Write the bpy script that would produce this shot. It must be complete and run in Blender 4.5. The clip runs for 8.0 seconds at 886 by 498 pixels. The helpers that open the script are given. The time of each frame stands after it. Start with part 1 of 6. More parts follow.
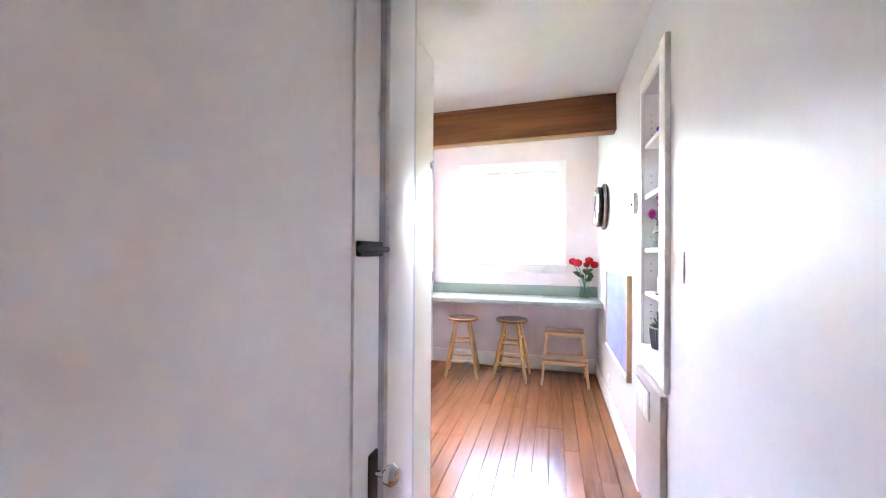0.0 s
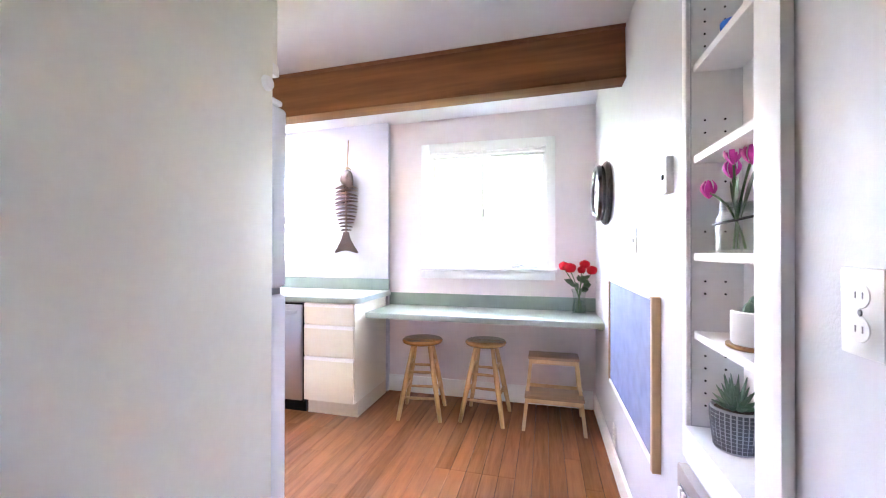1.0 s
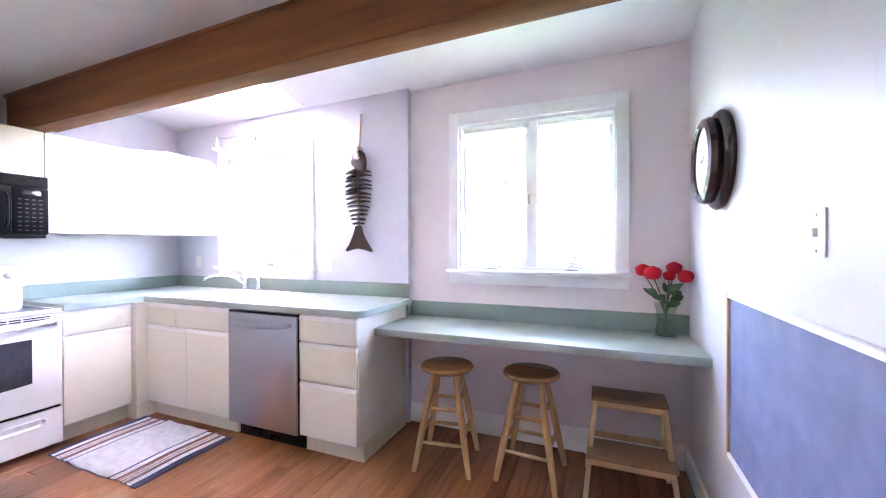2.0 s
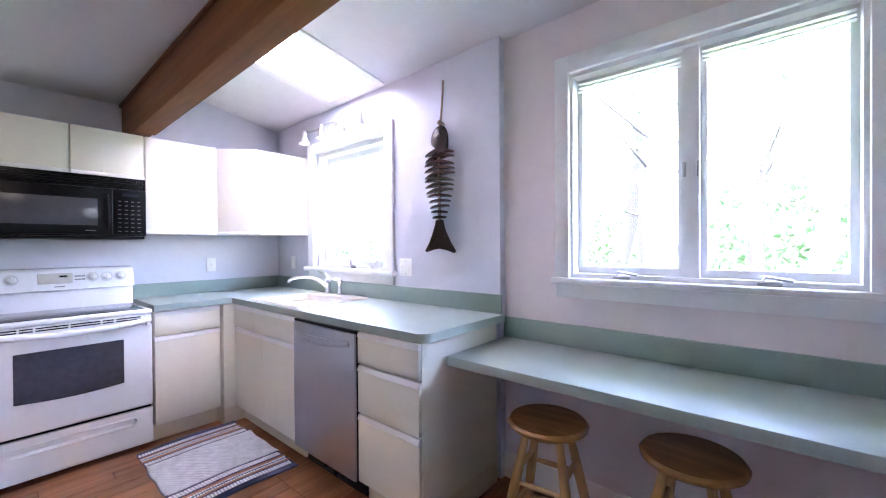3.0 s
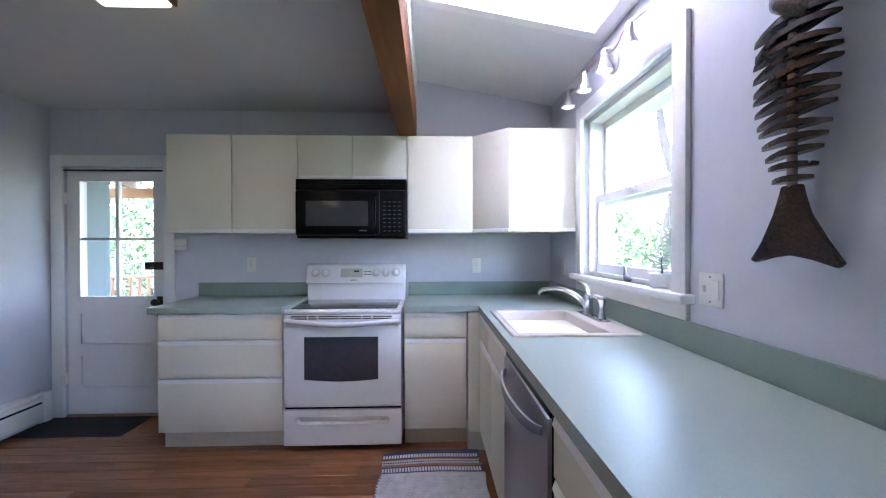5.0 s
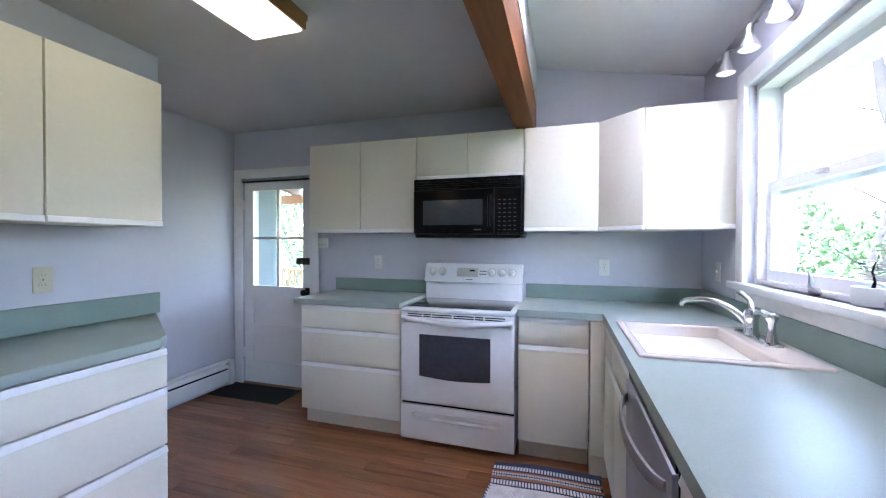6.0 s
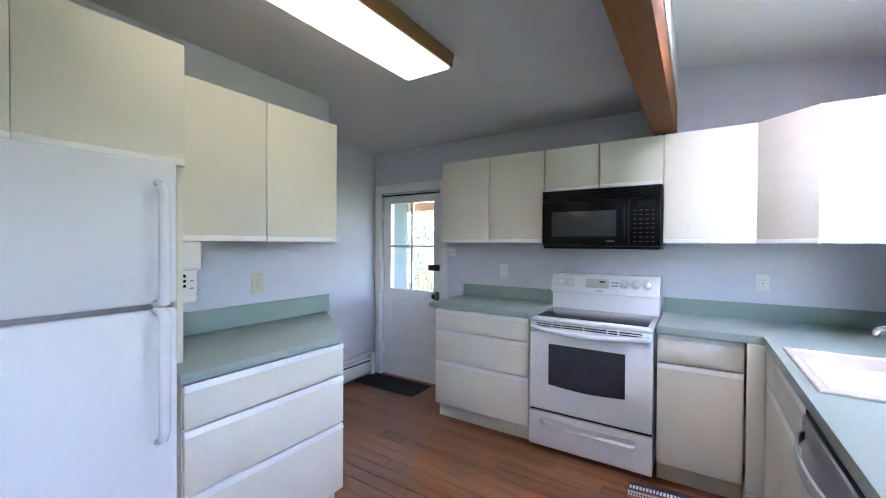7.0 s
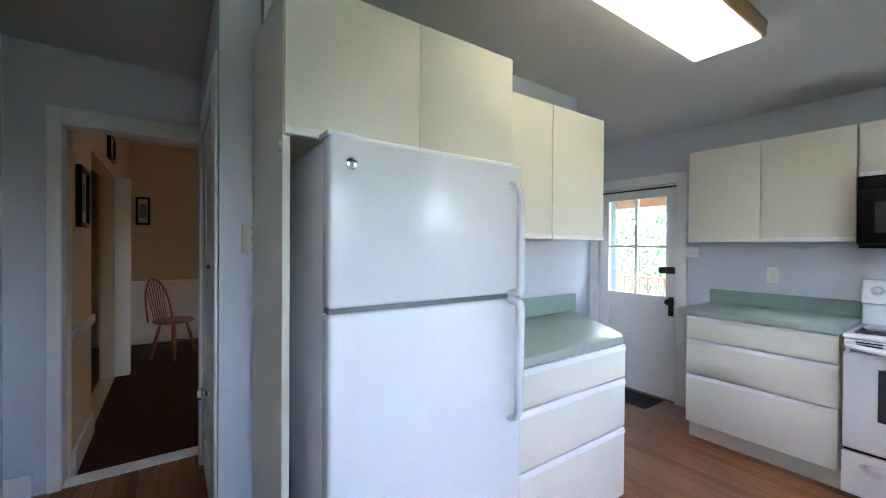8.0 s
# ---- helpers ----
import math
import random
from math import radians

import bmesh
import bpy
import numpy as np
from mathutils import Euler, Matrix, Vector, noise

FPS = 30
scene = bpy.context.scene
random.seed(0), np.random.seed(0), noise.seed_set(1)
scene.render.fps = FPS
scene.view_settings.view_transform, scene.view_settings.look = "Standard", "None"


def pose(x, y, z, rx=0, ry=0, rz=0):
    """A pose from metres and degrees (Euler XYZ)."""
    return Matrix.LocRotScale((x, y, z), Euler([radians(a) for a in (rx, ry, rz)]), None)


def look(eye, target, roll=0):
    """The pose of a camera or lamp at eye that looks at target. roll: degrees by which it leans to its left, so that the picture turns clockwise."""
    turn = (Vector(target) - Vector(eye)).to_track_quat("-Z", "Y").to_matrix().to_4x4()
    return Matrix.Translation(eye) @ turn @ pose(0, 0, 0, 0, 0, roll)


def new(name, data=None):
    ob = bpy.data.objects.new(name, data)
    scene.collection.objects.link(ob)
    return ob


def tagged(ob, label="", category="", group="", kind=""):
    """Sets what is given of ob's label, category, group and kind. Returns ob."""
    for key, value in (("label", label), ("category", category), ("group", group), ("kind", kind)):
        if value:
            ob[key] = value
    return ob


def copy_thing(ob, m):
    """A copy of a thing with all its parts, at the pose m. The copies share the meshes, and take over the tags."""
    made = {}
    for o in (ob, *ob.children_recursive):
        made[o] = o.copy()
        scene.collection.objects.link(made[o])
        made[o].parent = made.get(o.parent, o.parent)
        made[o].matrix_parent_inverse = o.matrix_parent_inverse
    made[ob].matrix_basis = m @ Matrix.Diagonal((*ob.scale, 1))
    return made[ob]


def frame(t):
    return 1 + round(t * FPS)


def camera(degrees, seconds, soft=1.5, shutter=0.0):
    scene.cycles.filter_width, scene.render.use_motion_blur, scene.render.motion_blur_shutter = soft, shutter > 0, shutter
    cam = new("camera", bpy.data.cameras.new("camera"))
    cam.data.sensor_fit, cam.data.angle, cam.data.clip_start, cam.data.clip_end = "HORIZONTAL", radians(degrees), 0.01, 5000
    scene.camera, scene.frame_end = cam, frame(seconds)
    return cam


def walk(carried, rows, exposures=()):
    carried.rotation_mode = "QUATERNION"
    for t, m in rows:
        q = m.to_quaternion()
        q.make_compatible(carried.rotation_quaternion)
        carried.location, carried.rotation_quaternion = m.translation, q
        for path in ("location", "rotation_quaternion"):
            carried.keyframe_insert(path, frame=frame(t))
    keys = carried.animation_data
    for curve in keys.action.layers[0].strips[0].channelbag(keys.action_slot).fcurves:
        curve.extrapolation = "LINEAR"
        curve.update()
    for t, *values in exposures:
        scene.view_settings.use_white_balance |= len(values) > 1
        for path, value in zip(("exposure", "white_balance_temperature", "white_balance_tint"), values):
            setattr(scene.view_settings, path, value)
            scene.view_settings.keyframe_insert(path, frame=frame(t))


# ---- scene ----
cam = camera(97.4, 8.0, soft=1.1)
PATH = [
    (0, (-0.007, -0.126, 1.264), (-0.551, 1.799, 1.28), 0.4),
    (0.5, (0.025, 0.375, 1.271), (-0.476, 2.311, 1.285), 0.3),
    (1, (0.042, 0.848, 1.294), (-0.464, 2.783, 1.305), 0.1),
    (1.2, (0.036, 1.016, 1.293), (-0.469, 2.951, 1.309), 0.2),
    (2.3, (-0.064, 1.832, 1.321), (-0.974, 3.613, 1.293), -0.3),
    (2.5, (-0.088, 1.98, 1.32), (-1.106, 3.701, 1.294), -0.3),
    (3, (-0.191, 2.33, 1.313), (-1.486, 3.854, 1.298), -0.4),
    (3.5, (-0.322, 2.629, 1.324), (-1.87, 3.895, 1.303), -0.3),
    (4, (-0.435, 2.9, 1.319), (-2.211, 3.819, 1.302), -0.3),
    (4.5, (-0.607, 3.075, 1.32), (-2.539, 3.593, 1.306), -0.2),
    (5, (-0.8, 3.228, 1.323), (-2.799, 3.292, 1.306), -0.1),
    (5.2, (-0.835, 3.240, 1.313), (-2.833, 3.166, 1.292), -0.1),
    (6.3, (-0.934, 3.338, 1.350), (-2.783, 2.576, 1.326), 0.2),
    (6.5, (-0.906, 3.322, 1.366), (-2.712, 2.462, 1.345), 0.2),
    (7, (-0.743, 3.248, 1.401), (-2.417, 2.153, 1.377), 0.3),
    (7.5, (-0.518, 3.068, 1.383), (-1.983, 1.706, 1.364), 0.5),
    (8, (-0.284, 2.783, 1.372), (-1.426, 1.141, 1.356), 0.4),
]
EXPOSURES = [(0.0, 8.47, 7250, 32), (0.6, 8.25, 7150, 32), (1.2, 7.9, 6950, 34), (2.4, 7.0, 6600, 37), (3.5, 6.18, 6400, 29), (5.0, 5.62, 6400, 24), (6.5, 5.85, 6450, 22), (7.2, 5.98, 6550, 21), (8.0, 6.2, 6650, 19)]
walk(cam, [(t, look(eye, target, roll)) for t, eye, target, roll in PATH], EXPOSURES)


# ---- world and large lights ----
world = bpy.data.worlds.new("sky")
scene.world = world
world.use_nodes = True
wn = world.node_tree.nodes
sky = wn.new("ShaderNodeTexSky")
sky.sky_type, sky.sun_disc = "NISHITA", False
sky.sun_elevation, sky.sun_rotation, sky.dust_density = radians(75), radians(162), 3.0
wn["Background"].inputs[1].default_value = 0.15
world.node_tree.links.new(sky.outputs[0], wn["Background"].inputs[0])
sun = new("sun", bpy.data.lights.new("sun", "SUN"))
sun.data.energy, sun.data.angle, sun.data.color = 0.5, radians(70), (1.0, 0.98, 0.95)
sun.matrix_world = look((2.0, -6.0, 24.0), (0, 0, 0))
LAMP_GLOW = 0.052

# ---- materials ----
def mat(name, color, rough=0.5, metal=0.0, vary=0.06, scale=6.0, bump=0.0, bscale=60.0, coat=0.0, per_object=0.0, spec=0.5):
    """Plain surface with two scales of variation in colour and gloss, and fine relief."""
    m = bpy.data.materials.new(name)
    m.use_nodes = True
    nt = m.node_tree
    n, l = nt.nodes, nt.links
    b = n["Principled BSDF"]
    b.inputs["Metallic"].default_value = metal
    b.inputs["Coat Weight"].default_value = coat
    b.inputs["Specular IOR Level"].default_value = spec
    tc = n.new("ShaderNodeTexCoord")
    big, fine = n.new("ShaderNodeTexNoise"), n.new("ShaderNodeTexNoise")
    big.inputs["Scale"].default_value, fine.inputs["Scale"].default_value = scale * 0.25, scale * 6
    big.inputs["Detail"].default_value = 4
    for t in (big, fine):
        l.new(tc.outputs["Object"], t.inputs["Vector"])
    add = n.new("ShaderNodeMath")
    add.operation = "ADD"
    l.new(big.outputs[0], add.inputs[0])
    l.new(fine.outputs[0], add.inputs[1])
    val = add.outputs[0]
    if per_object:
        oi = n.new("ShaderNodeObjectInfo")
        mul = n.new("ShaderNodeMath")
        mul.operation = "MULTIPLY_ADD"
        l.new(oi.outputs["Random"], mul.inputs[0])
        mul.inputs[1].default_value = per_object
        l.new(val, mul.inputs[2])
        val = mul.outputs[0]
    ramp = n.new("ShaderNodeMapRange")
    ramp.inputs[1].default_value, ramp.inputs[2].default_value = 0.6, 1.4 + per_object
    ramp.inputs[3].default_value, ramp.inputs[4].default_value = 1 - vary, 1 + vary
    l.new(val, ramp.inputs[0])
    mix = n.new("ShaderNodeVectorMath")
    mix.operation = "SCALE"
    mix.inputs[0].default_value = color
    l.new(ramp.outputs[0], mix.inputs["Scale"])
    l.new(mix.outputs[0], b.inputs["Base Color"])
    rr = n.new("ShaderNodeMapRange")
    rr.inputs[1].default_value, rr.inputs[2].default_value = 0.3, 0.7
    rr.inputs[3].default_value, rr.inputs[4].default_value = rough * 0.85, min(1, rough * 1.15)
    l.new(big.outputs[0], rr.inputs[0])
    l.new(rr.outputs[0], b.inputs["Roughness"])
    if bump:
        bt, bp = n.new("ShaderNodeTexNoise"), n.new("ShaderNodeBump")
        bt.inputs["Scale"].default_value = bscale
        l.new(tc.outputs["Object"], bt.inputs["Vector"])
        bp.inputs["Strength"].default_value, bp.inputs["Distance"].default_value = bump, 0.004
        l.new(bt.outputs[0], bp.inputs["Height"])
        l.new(bp.outputs[0], b.inputs["Normal"])
    return m


def wood(name, dark, light, rough=0.35, axis=1, grain=14.0, per_object=0.5, coat=0.2, lines=0.0, lscale=1.0, spec=0.5):
    """Timber with streaks along one axis (0 x, 1 y, 2 z)."""
    m = bpy.data.materials.new(name)
    m.use_nodes = True
    nt = m.node_tree
    n, l = nt.nodes, nt.links
    b = n["Principled BSDF"]
    b.inputs["Coat Weight"].default_value = coat
    b.inputs["Specular IOR Level"].default_value = spec
    tc, mp, oi = n.new("ShaderNodeTexCoord"), n.new("ShaderNodeMapping"), n.new("ShaderNodeObjectInfo")
    l.new(tc.outputs["Object"], mp.inputs["Vector"])
    sc = [grain, grain, grain]
    sc[axis] = grain * 0.07
    mp.inputs["Scale"].default_value = sc
    off = n.new("ShaderNodeVectorMath")
    off.operation = "MULTIPLY"
    off.inputs[1].default_value = (37.0, 11.0, 5.0)
    l.new(oi.outputs["Random"], off.inputs[0])
    l.new(off.outputs[0], mp.inputs["Location"])
    big, fine = n.new("ShaderNodeTexNoise"), n.new("ShaderNodeTexNoise")
    big.inputs["Scale"].default_value, big.inputs["Detail"].default_value, big.inputs["Distortion"].default_value = 1.0, 5, 1.2
    fine.inputs["Scale"].default_value, fine.inputs["Detail"].default_value = 7.0, 3
    l.new(mp.outputs[0], big.inputs["Vector"])
    l.new(mp.outputs[0], fine.inputs["Vector"])
    add = n.new("ShaderNodeMath")
    add.operation = "MULTIPLY_ADD"
    add.inputs[1].default_value = 0.35
    l.new(fine.outputs[0], add.inputs[0])
    l.new(big.outputs[0], add.inputs[2])
    tone = n.new("ShaderNodeMath")
    tone.operation = "MULTIPLY_ADD"
    tone.inputs[1].default_value = per_object * 0.3
    l.new(oi.outputs["Random"], tone.inputs[0])
    l.new(add.outputs[0], tone.inputs[2])
    cr = n.new("ShaderNodeValToRGB")
    cr.color_ramp.elements[0].position, cr.color_ramp.elements[1].position = 0.38, 1.0
    cr.color_ramp.elements[0].color, cr.color_ramp.elements[1].color = (*dark, 1), (*light, 1)
    l.new(tone.outputs[0], cr.inputs[0])
    l.new(cr.outputs[0], b.inputs["Base Color"])
    if lines:
        wv, th, sc2 = n.new("ShaderNodeTexWave"), n.new("ShaderNodeMapRange"), n.new("ShaderNodeVectorMath")
        wv.bands_direction = "X" if axis != 0 else "Z"
        for key, v in (("Scale", lscale), ("Distortion", 14.0), ("Detail", 2.0), ("Detail Scale", 0.55)):
            wv.inputs[key].default_value = v
        l.new(mp.outputs[0], wv.inputs["Vector"])
        th.inputs[1].default_value, th.inputs[2].default_value = 0.0, 0.6
        th.inputs[3].default_value, th.inputs[4].default_value = 1 - lines, 1.0
        l.new(wv.outputs["Fac"], th.inputs[0])
        sc2.operation = "SCALE"
        l.new(cr.outputs[0], sc2.inputs[0])
        l.new(th.outputs[0], sc2.inputs["Scale"])
        l.new(sc2.outputs[0], b.inputs["Base Color"])
    rr = n.new("ShaderNodeMapRange")
    rr.inputs[3].default_value, rr.inputs[4].default_value = rough * 0.8, rough * 1.3
    l.new(add.outputs[0], rr.inputs[0])
    l.new(rr.outputs[0], b.inputs["Roughness"])
    bp = n.new("ShaderNodeBump")
    bp.inputs["Strength"].default_value, bp.inputs["Distance"].default_value = 0.25, 0.002
    l.new(fine.outputs[0], bp.inputs["Height"])
    l.new(bp.outputs[0], b.inputs["Normal"])
    return m


def glass(name, tint=(1, 1, 1), rough=0.0):
    """Thin clear pane: mostly see-through, with a mirror gloss that grows at a low angle."""
    m = bpy.data.materials.new(name)
    m.use_nodes = True
    n, l = m.node_tree.nodes, m.node_tree.links
    n.remove(n["Principled BSDF"])
    tr, gl, mx, lw = n.new("ShaderNodeBsdfTransparent"), n.new("ShaderNodeBsdfGlossy"), n.new("ShaderNodeMixShader"), n.new("ShaderNodeLayerWeight")
    pw, mr = n.new("ShaderNodeMath"), n.new("ShaderNodeMapRange")
    pw.operation, pw.inputs[1].default_value = "POWER", 5.0
    lw.inputs[0].default_value = 0.5
    mr.inputs[3].default_value, mr.inputs[4].default_value = 0.04, 0.9
    tr.inputs[0].default_value, gl.inputs["Roughness"].default_value = (*tint, 1), rough
    l.new(lw.outputs["Facing"], pw.inputs[0])
    l.new(pw.outputs[0], mr.inputs[0])
    l.new(mr.outputs[0], mx.inputs[0])
    l.new(tr.outputs[0], mx.inputs[1])
    l.new(gl.outputs[0], mx.inputs[2])
    l.new(mx.outputs[0], n["Material Output"].inputs[0])
    return m


def frosted(name, tint):
    """Milky sheet that scatters the light falling on its outer face."""
    m = bpy.data.materials.new(name)
    m.use_nodes = True
    n, l = m.node_tree.nodes, m.node_tree.links
    n.remove(n["Principled BSDF"])
    tl = n.new("ShaderNodeBsdfTranslucent")
    tl.inputs[0].default_value = (*tint, 1)
    l.new(tl.outputs[0], n["Material Output"].inputs[0])
    return m


def glow(name, color, strength):
    m = bpy.data.materials.new(name)
    m.use_nodes = True
    b = m.node_tree.nodes["Principled BSDF"]
    b.inputs["Base Color"].default_value = (0.8, 0.8, 0.8, 1)
    b.inputs["Emission Color"].default_value, b.inputs["Emission Strength"].default_value = (*color, 1), strength
    return m


WALL = mat("wall_paint", (0.60, 0.61, 0.675), 0.55, vary=0.03, scale=3, bump=0.12, bscale=180)
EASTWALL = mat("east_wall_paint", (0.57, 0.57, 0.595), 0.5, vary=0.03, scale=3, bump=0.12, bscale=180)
# Nook wall: the pink puts warm light bounced off the floor into the colour.
NOOKWALL_BOUNCE = mat("nook_paint_floor_bounce", (0.765, 0.685, 0.695), 0.5, vary=0.03, scale=3, bump=0.12, bscale=180)
# One white ceiling paint in two tones: lit for the north, shaded elsewhere.
CEIL_LIT = mat("ceiling_paint_lit", (0.76, 0.76, 0.77), 0.8, vary=0.03, scale=2, bump=0.15, bscale=120)
CEIL_SHADED = mat("ceiling_paint_shaded", (0.57, 0.57, 0.57), 0.8, vary=0.03, scale=2, bump=0.15, bscale=120)
TRIM = mat("trim_paint", (0.84, 0.835, 0.83), 0.35, vary=0.03, scale=5)
CREAM = mat("cream_laminate", (0.80, 0.765, 0.655), 0.48, vary=0.025, scale=8, bump=0.04, bscale=240)
PULL = mat("white_pull_strip", (0.88, 0.87, 0.85), 0.35, vary=0.03)
TOE = mat("toe_board", (0.74, 0.66, 0.53), 0.5, vary=0.06)
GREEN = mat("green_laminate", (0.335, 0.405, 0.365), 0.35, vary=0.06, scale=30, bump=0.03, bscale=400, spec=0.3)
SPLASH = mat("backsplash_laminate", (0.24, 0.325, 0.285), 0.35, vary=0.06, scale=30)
WHITE = mat("appliance_enamel", (0.83, 0.835, 0.85), 0.22, vary=0.02, scale=4, bump=0.03, bscale=300)
WHITEP = mat("white_plastic", (0.78, 0.78, 0.76), 0.4, vary=0.03)
IVORY = mat("ivory_plastic", (0.62, 0.58, 0.45), 0.4, vary=0.03)
BLACK = mat("black_plastic", (0.005, 0.005, 0.006), 0.3, vary=0.2, spec=0.12)
BLACKGLASS = mat("black_glass", (0.02, 0.02, 0.024), 0.06, vary=0.2)
OVENGLASS = mat("oven_glass", (0.06, 0.06, 0.075), 0.05, vary=0.2)
KEYP = mat("key_print", (0.09, 0.09, 0.095), 0.5)
GREYP = mat("grey_print", (0.22, 0.22, 0.23), 0.5)
DISPLAYP = mat("display_pale_green", (0.42, 0.46, 0.36), 0.3)
RINGP = mat("pale_grey_print", (0.66, 0.66, 0.68), 0.5)
STEEL = mat("brushed_steel", (0.42, 0.42, 0.45), 0.36, 1.0, vary=0.04, scale=12)
CHROME = mat("chrome", (0.78, 0.78, 0.80), 0.08, 1.0, vary=0.02)
NICKEL = mat("satin_nickel", (0.5, 0.5, 0.5), 0.34, 1.0)
BRONZE = mat("aged_bronze", (0.05, 0.04, 0.035), 0.45, 0.8, vary=0.3, scale=30)
IRON = mat("black_iron", (0.02, 0.02, 0.02), 0.5, 0.4, vary=0.2)
SINK = mat("bisque_enamel", (0.75, 0.67, 0.61), 0.15, vary=0.02)
BEAMW = wood("beam_oak", (0.090, 0.033, 0.014), (0.29, 0.118, 0.050), 0.62, 0, 7, 0.3, 0.0, 0.10, 0.5, 0.15)
FLOORW = wood("floor_oak", (0.130, 0.046, 0.019), (0.30, 0.122, 0.052), 0.20, 1, 20, 1.0, 0.15)
STOOLW = wood("stool_wood", (0.36, 0.18, 0.06), (0.56, 0.33, 0.135), 0.36, 2, 20, 0.2, 0.3)
SEATW = wood("seat_wood", (0.20, 0.090, 0.028), (0.34, 0.165, 0.055), 0.2, 0, 16, 0.2, 0.3, 0.12, 0.8)
BEECH = wood("beech_wood", (0.48, 0.28, 0.14), (0.64, 0.42, 0.24), 0.4, 2, 20, 0.2, 0.1)
# Treads: beech darkened to hold the shade under the eating counter.
BEECH_SHADED = wood("beech_tread_shaded", (0.19, 0.105, 0.055), (0.30, 0.17, 0.095), 0.4, 0, 20, 0.2, 0.1)
LAMPWOOD = wood("lamp_oak", (0.22, 0.10, 0.03), (0.40, 0.20, 0.08), 0.4, 0, 16, 0.2, 0.1)
DARKWOOD = wood("dark_wood", (0.05, 0.018, 0.01), (0.13, 0.05, 0.025), 0.36, 2, 14, 0.2, 0.3)
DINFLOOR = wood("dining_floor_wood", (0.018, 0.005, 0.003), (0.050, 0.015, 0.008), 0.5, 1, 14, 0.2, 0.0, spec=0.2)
CHAIRW = wood("chair_cherry", (0.16, 0.05, 0.022), (0.36, 0.12, 0.055), 0.36, 2, 16, 0.2, 0.3)
CHALK = mat("chalkboard_slate", (0.16, 0.19, 0.30), 0.7, vary=0.25, scale=1.6)
MAHOG = mat("clock_mahogany", (0.035, 0.009, 0.009), 0.22, vary=0.3, scale=20, coat=0.5)
DIAL = mat("clock_dial", (0.58, 0.56, 0.51), 0.5)
FISHM = mat("fish_wood", (0.045, 0.026, 0.020), 0.16, 0.0, vary=0.9, scale=24, bump=0.3, bscale=90)
FISHHEAD = mat("fish_head_wood", (0.11, 0.085, 0.075), 0.16, 0.5, vary=0.9, scale=34, bump=0.9, bscale=42)
FISHB = mat("fish_bone_wood", (0.16, 0.11, 0.085), 0.5, 0.0, vary=0.4, scale=40, bump=0.3, bscale=90)
ROPE = mat("jute_rope", (0.32, 0.24, 0.15), 0.9, vary=0.3, scale=60, bump=0.6, bscale=300)
CLEAR = glass("clear_pane", (0.97, 0.99, 0.98))
JAR = glass("jar_glass", (0.93, 0.96, 0.95), 0.0)
WATER = glass("vase_water", (0.90, 0.95, 0.94), 0.0)
ROSE = mat("rose_petal", (0.47, 0.007, 0.015), 0.7, vary=0.35, scale=40, spec=0.1)
TULIP = mat("tulip_petal", (0.66, 0.045, 0.36), 0.45, vary=0.2, scale=40)
LEAF = mat("flower_leaf", (0.04, 0.095, 0.04), 0.5, vary=0.4, scale=40)
STEM = mat("flower_stem", (0.06, 0.15, 0.05), 0.5, vary=0.3, scale=40)
SUCC = mat("succulent_leaf", (0.12, 0.22, 0.15), 0.45, vary=0.3, scale=30)
POTG = mat("grey_pot", (0.075, 0.075, 0.095), 0.5, vary=0.2, scale=30)
POTL = mat("pot_pale_grid", (0.42, 0.42, 0.45), 0.6)
SOIL = mat("potting_soil", (0.06, 0.035, 0.02), 0.95, vary=0.5, scale=60, bump=1.0, bscale=120)
BLUEP = mat("blue_glaze", (0.02, 0.13, 0.55), 0.2, vary=0.1)
BROWNMETAL = mat("heater_brown_metal", (0.36, 0.30, 0.27), 0.45, 0.2, vary=0.06)
NAVY = mat("rug_navy", (0.035, 0.035, 0.09), 0.95, vary=0.3, scale=60, bump=1.0, bscale=350)
RUGW = mat("rug_white_weave", (0.80, 0.80, 0.84), 0.95, vary=0.25, scale=90, bump=1.0, bscale=350)
RUGO = mat("rug_tan_weave", (0.38, 0.165, 0.09), 0.95, vary=0.3, scale=60, bump=1.0, bscale=350)
RUBBER = mat("black_mat_fibre", (0.018, 0.018, 0.02), 0.95, vary=0.3, scale=50, bump=1.0, bscale=300)
DINING = mat("dining_wall_paint", (0.60, 0.47, 0.33), 0.7, vary=0.04, scale=3)
EXTERIOR = mat("exterior_siding", (0.5, 0.5, 0.48), 0.8)
BARK = mat("tree_bark", (0.028, 0.027, 0.026), 0.95, vary=0.4, scale=6, bump=1.0, bscale=25)
FOLIAGE = mat("tree_foliage", (0.055, 0.115, 0.05), 0.6, vary=0.4, scale=2)
GRASS = mat("lawn_grass", (0.06, 0.10, 0.04), 0.9, vary=0.35, scale=2, bump=1.0, bscale=30)
PORCHW = mat("porch_timber", (0.24, 0.13, 0.08), 0.7, vary=0.2, scale=10)
SKYPANE = frosted("skylight_acrylic", (0.68, 0.69, 0.71))
TUBEGLOW = glow("lamp_diffuser_glow", (1.0, 0.96, 0.74), LAMP_GLOW)
SPOTGLOW = glow("spot_bulb_glow", (1.0, 0.95, 0.88), 0.02)
# Glow of the lamp added out of view to brighten the dining room.
WARMFILL = glow("warm_fill_glow", (1.0, 0.84, 0.68), 0.06)


# ---- builders ----
def thing(name, label, category, at=(0, 0, 0), rz=0.0, group="", kind=""):
    ob = new(name)
    ob.empty_display_size = 0.1
    ob.matrix_world = pose(*at, 0, 0, rz)
    return tagged(ob, label, category, group, kind)


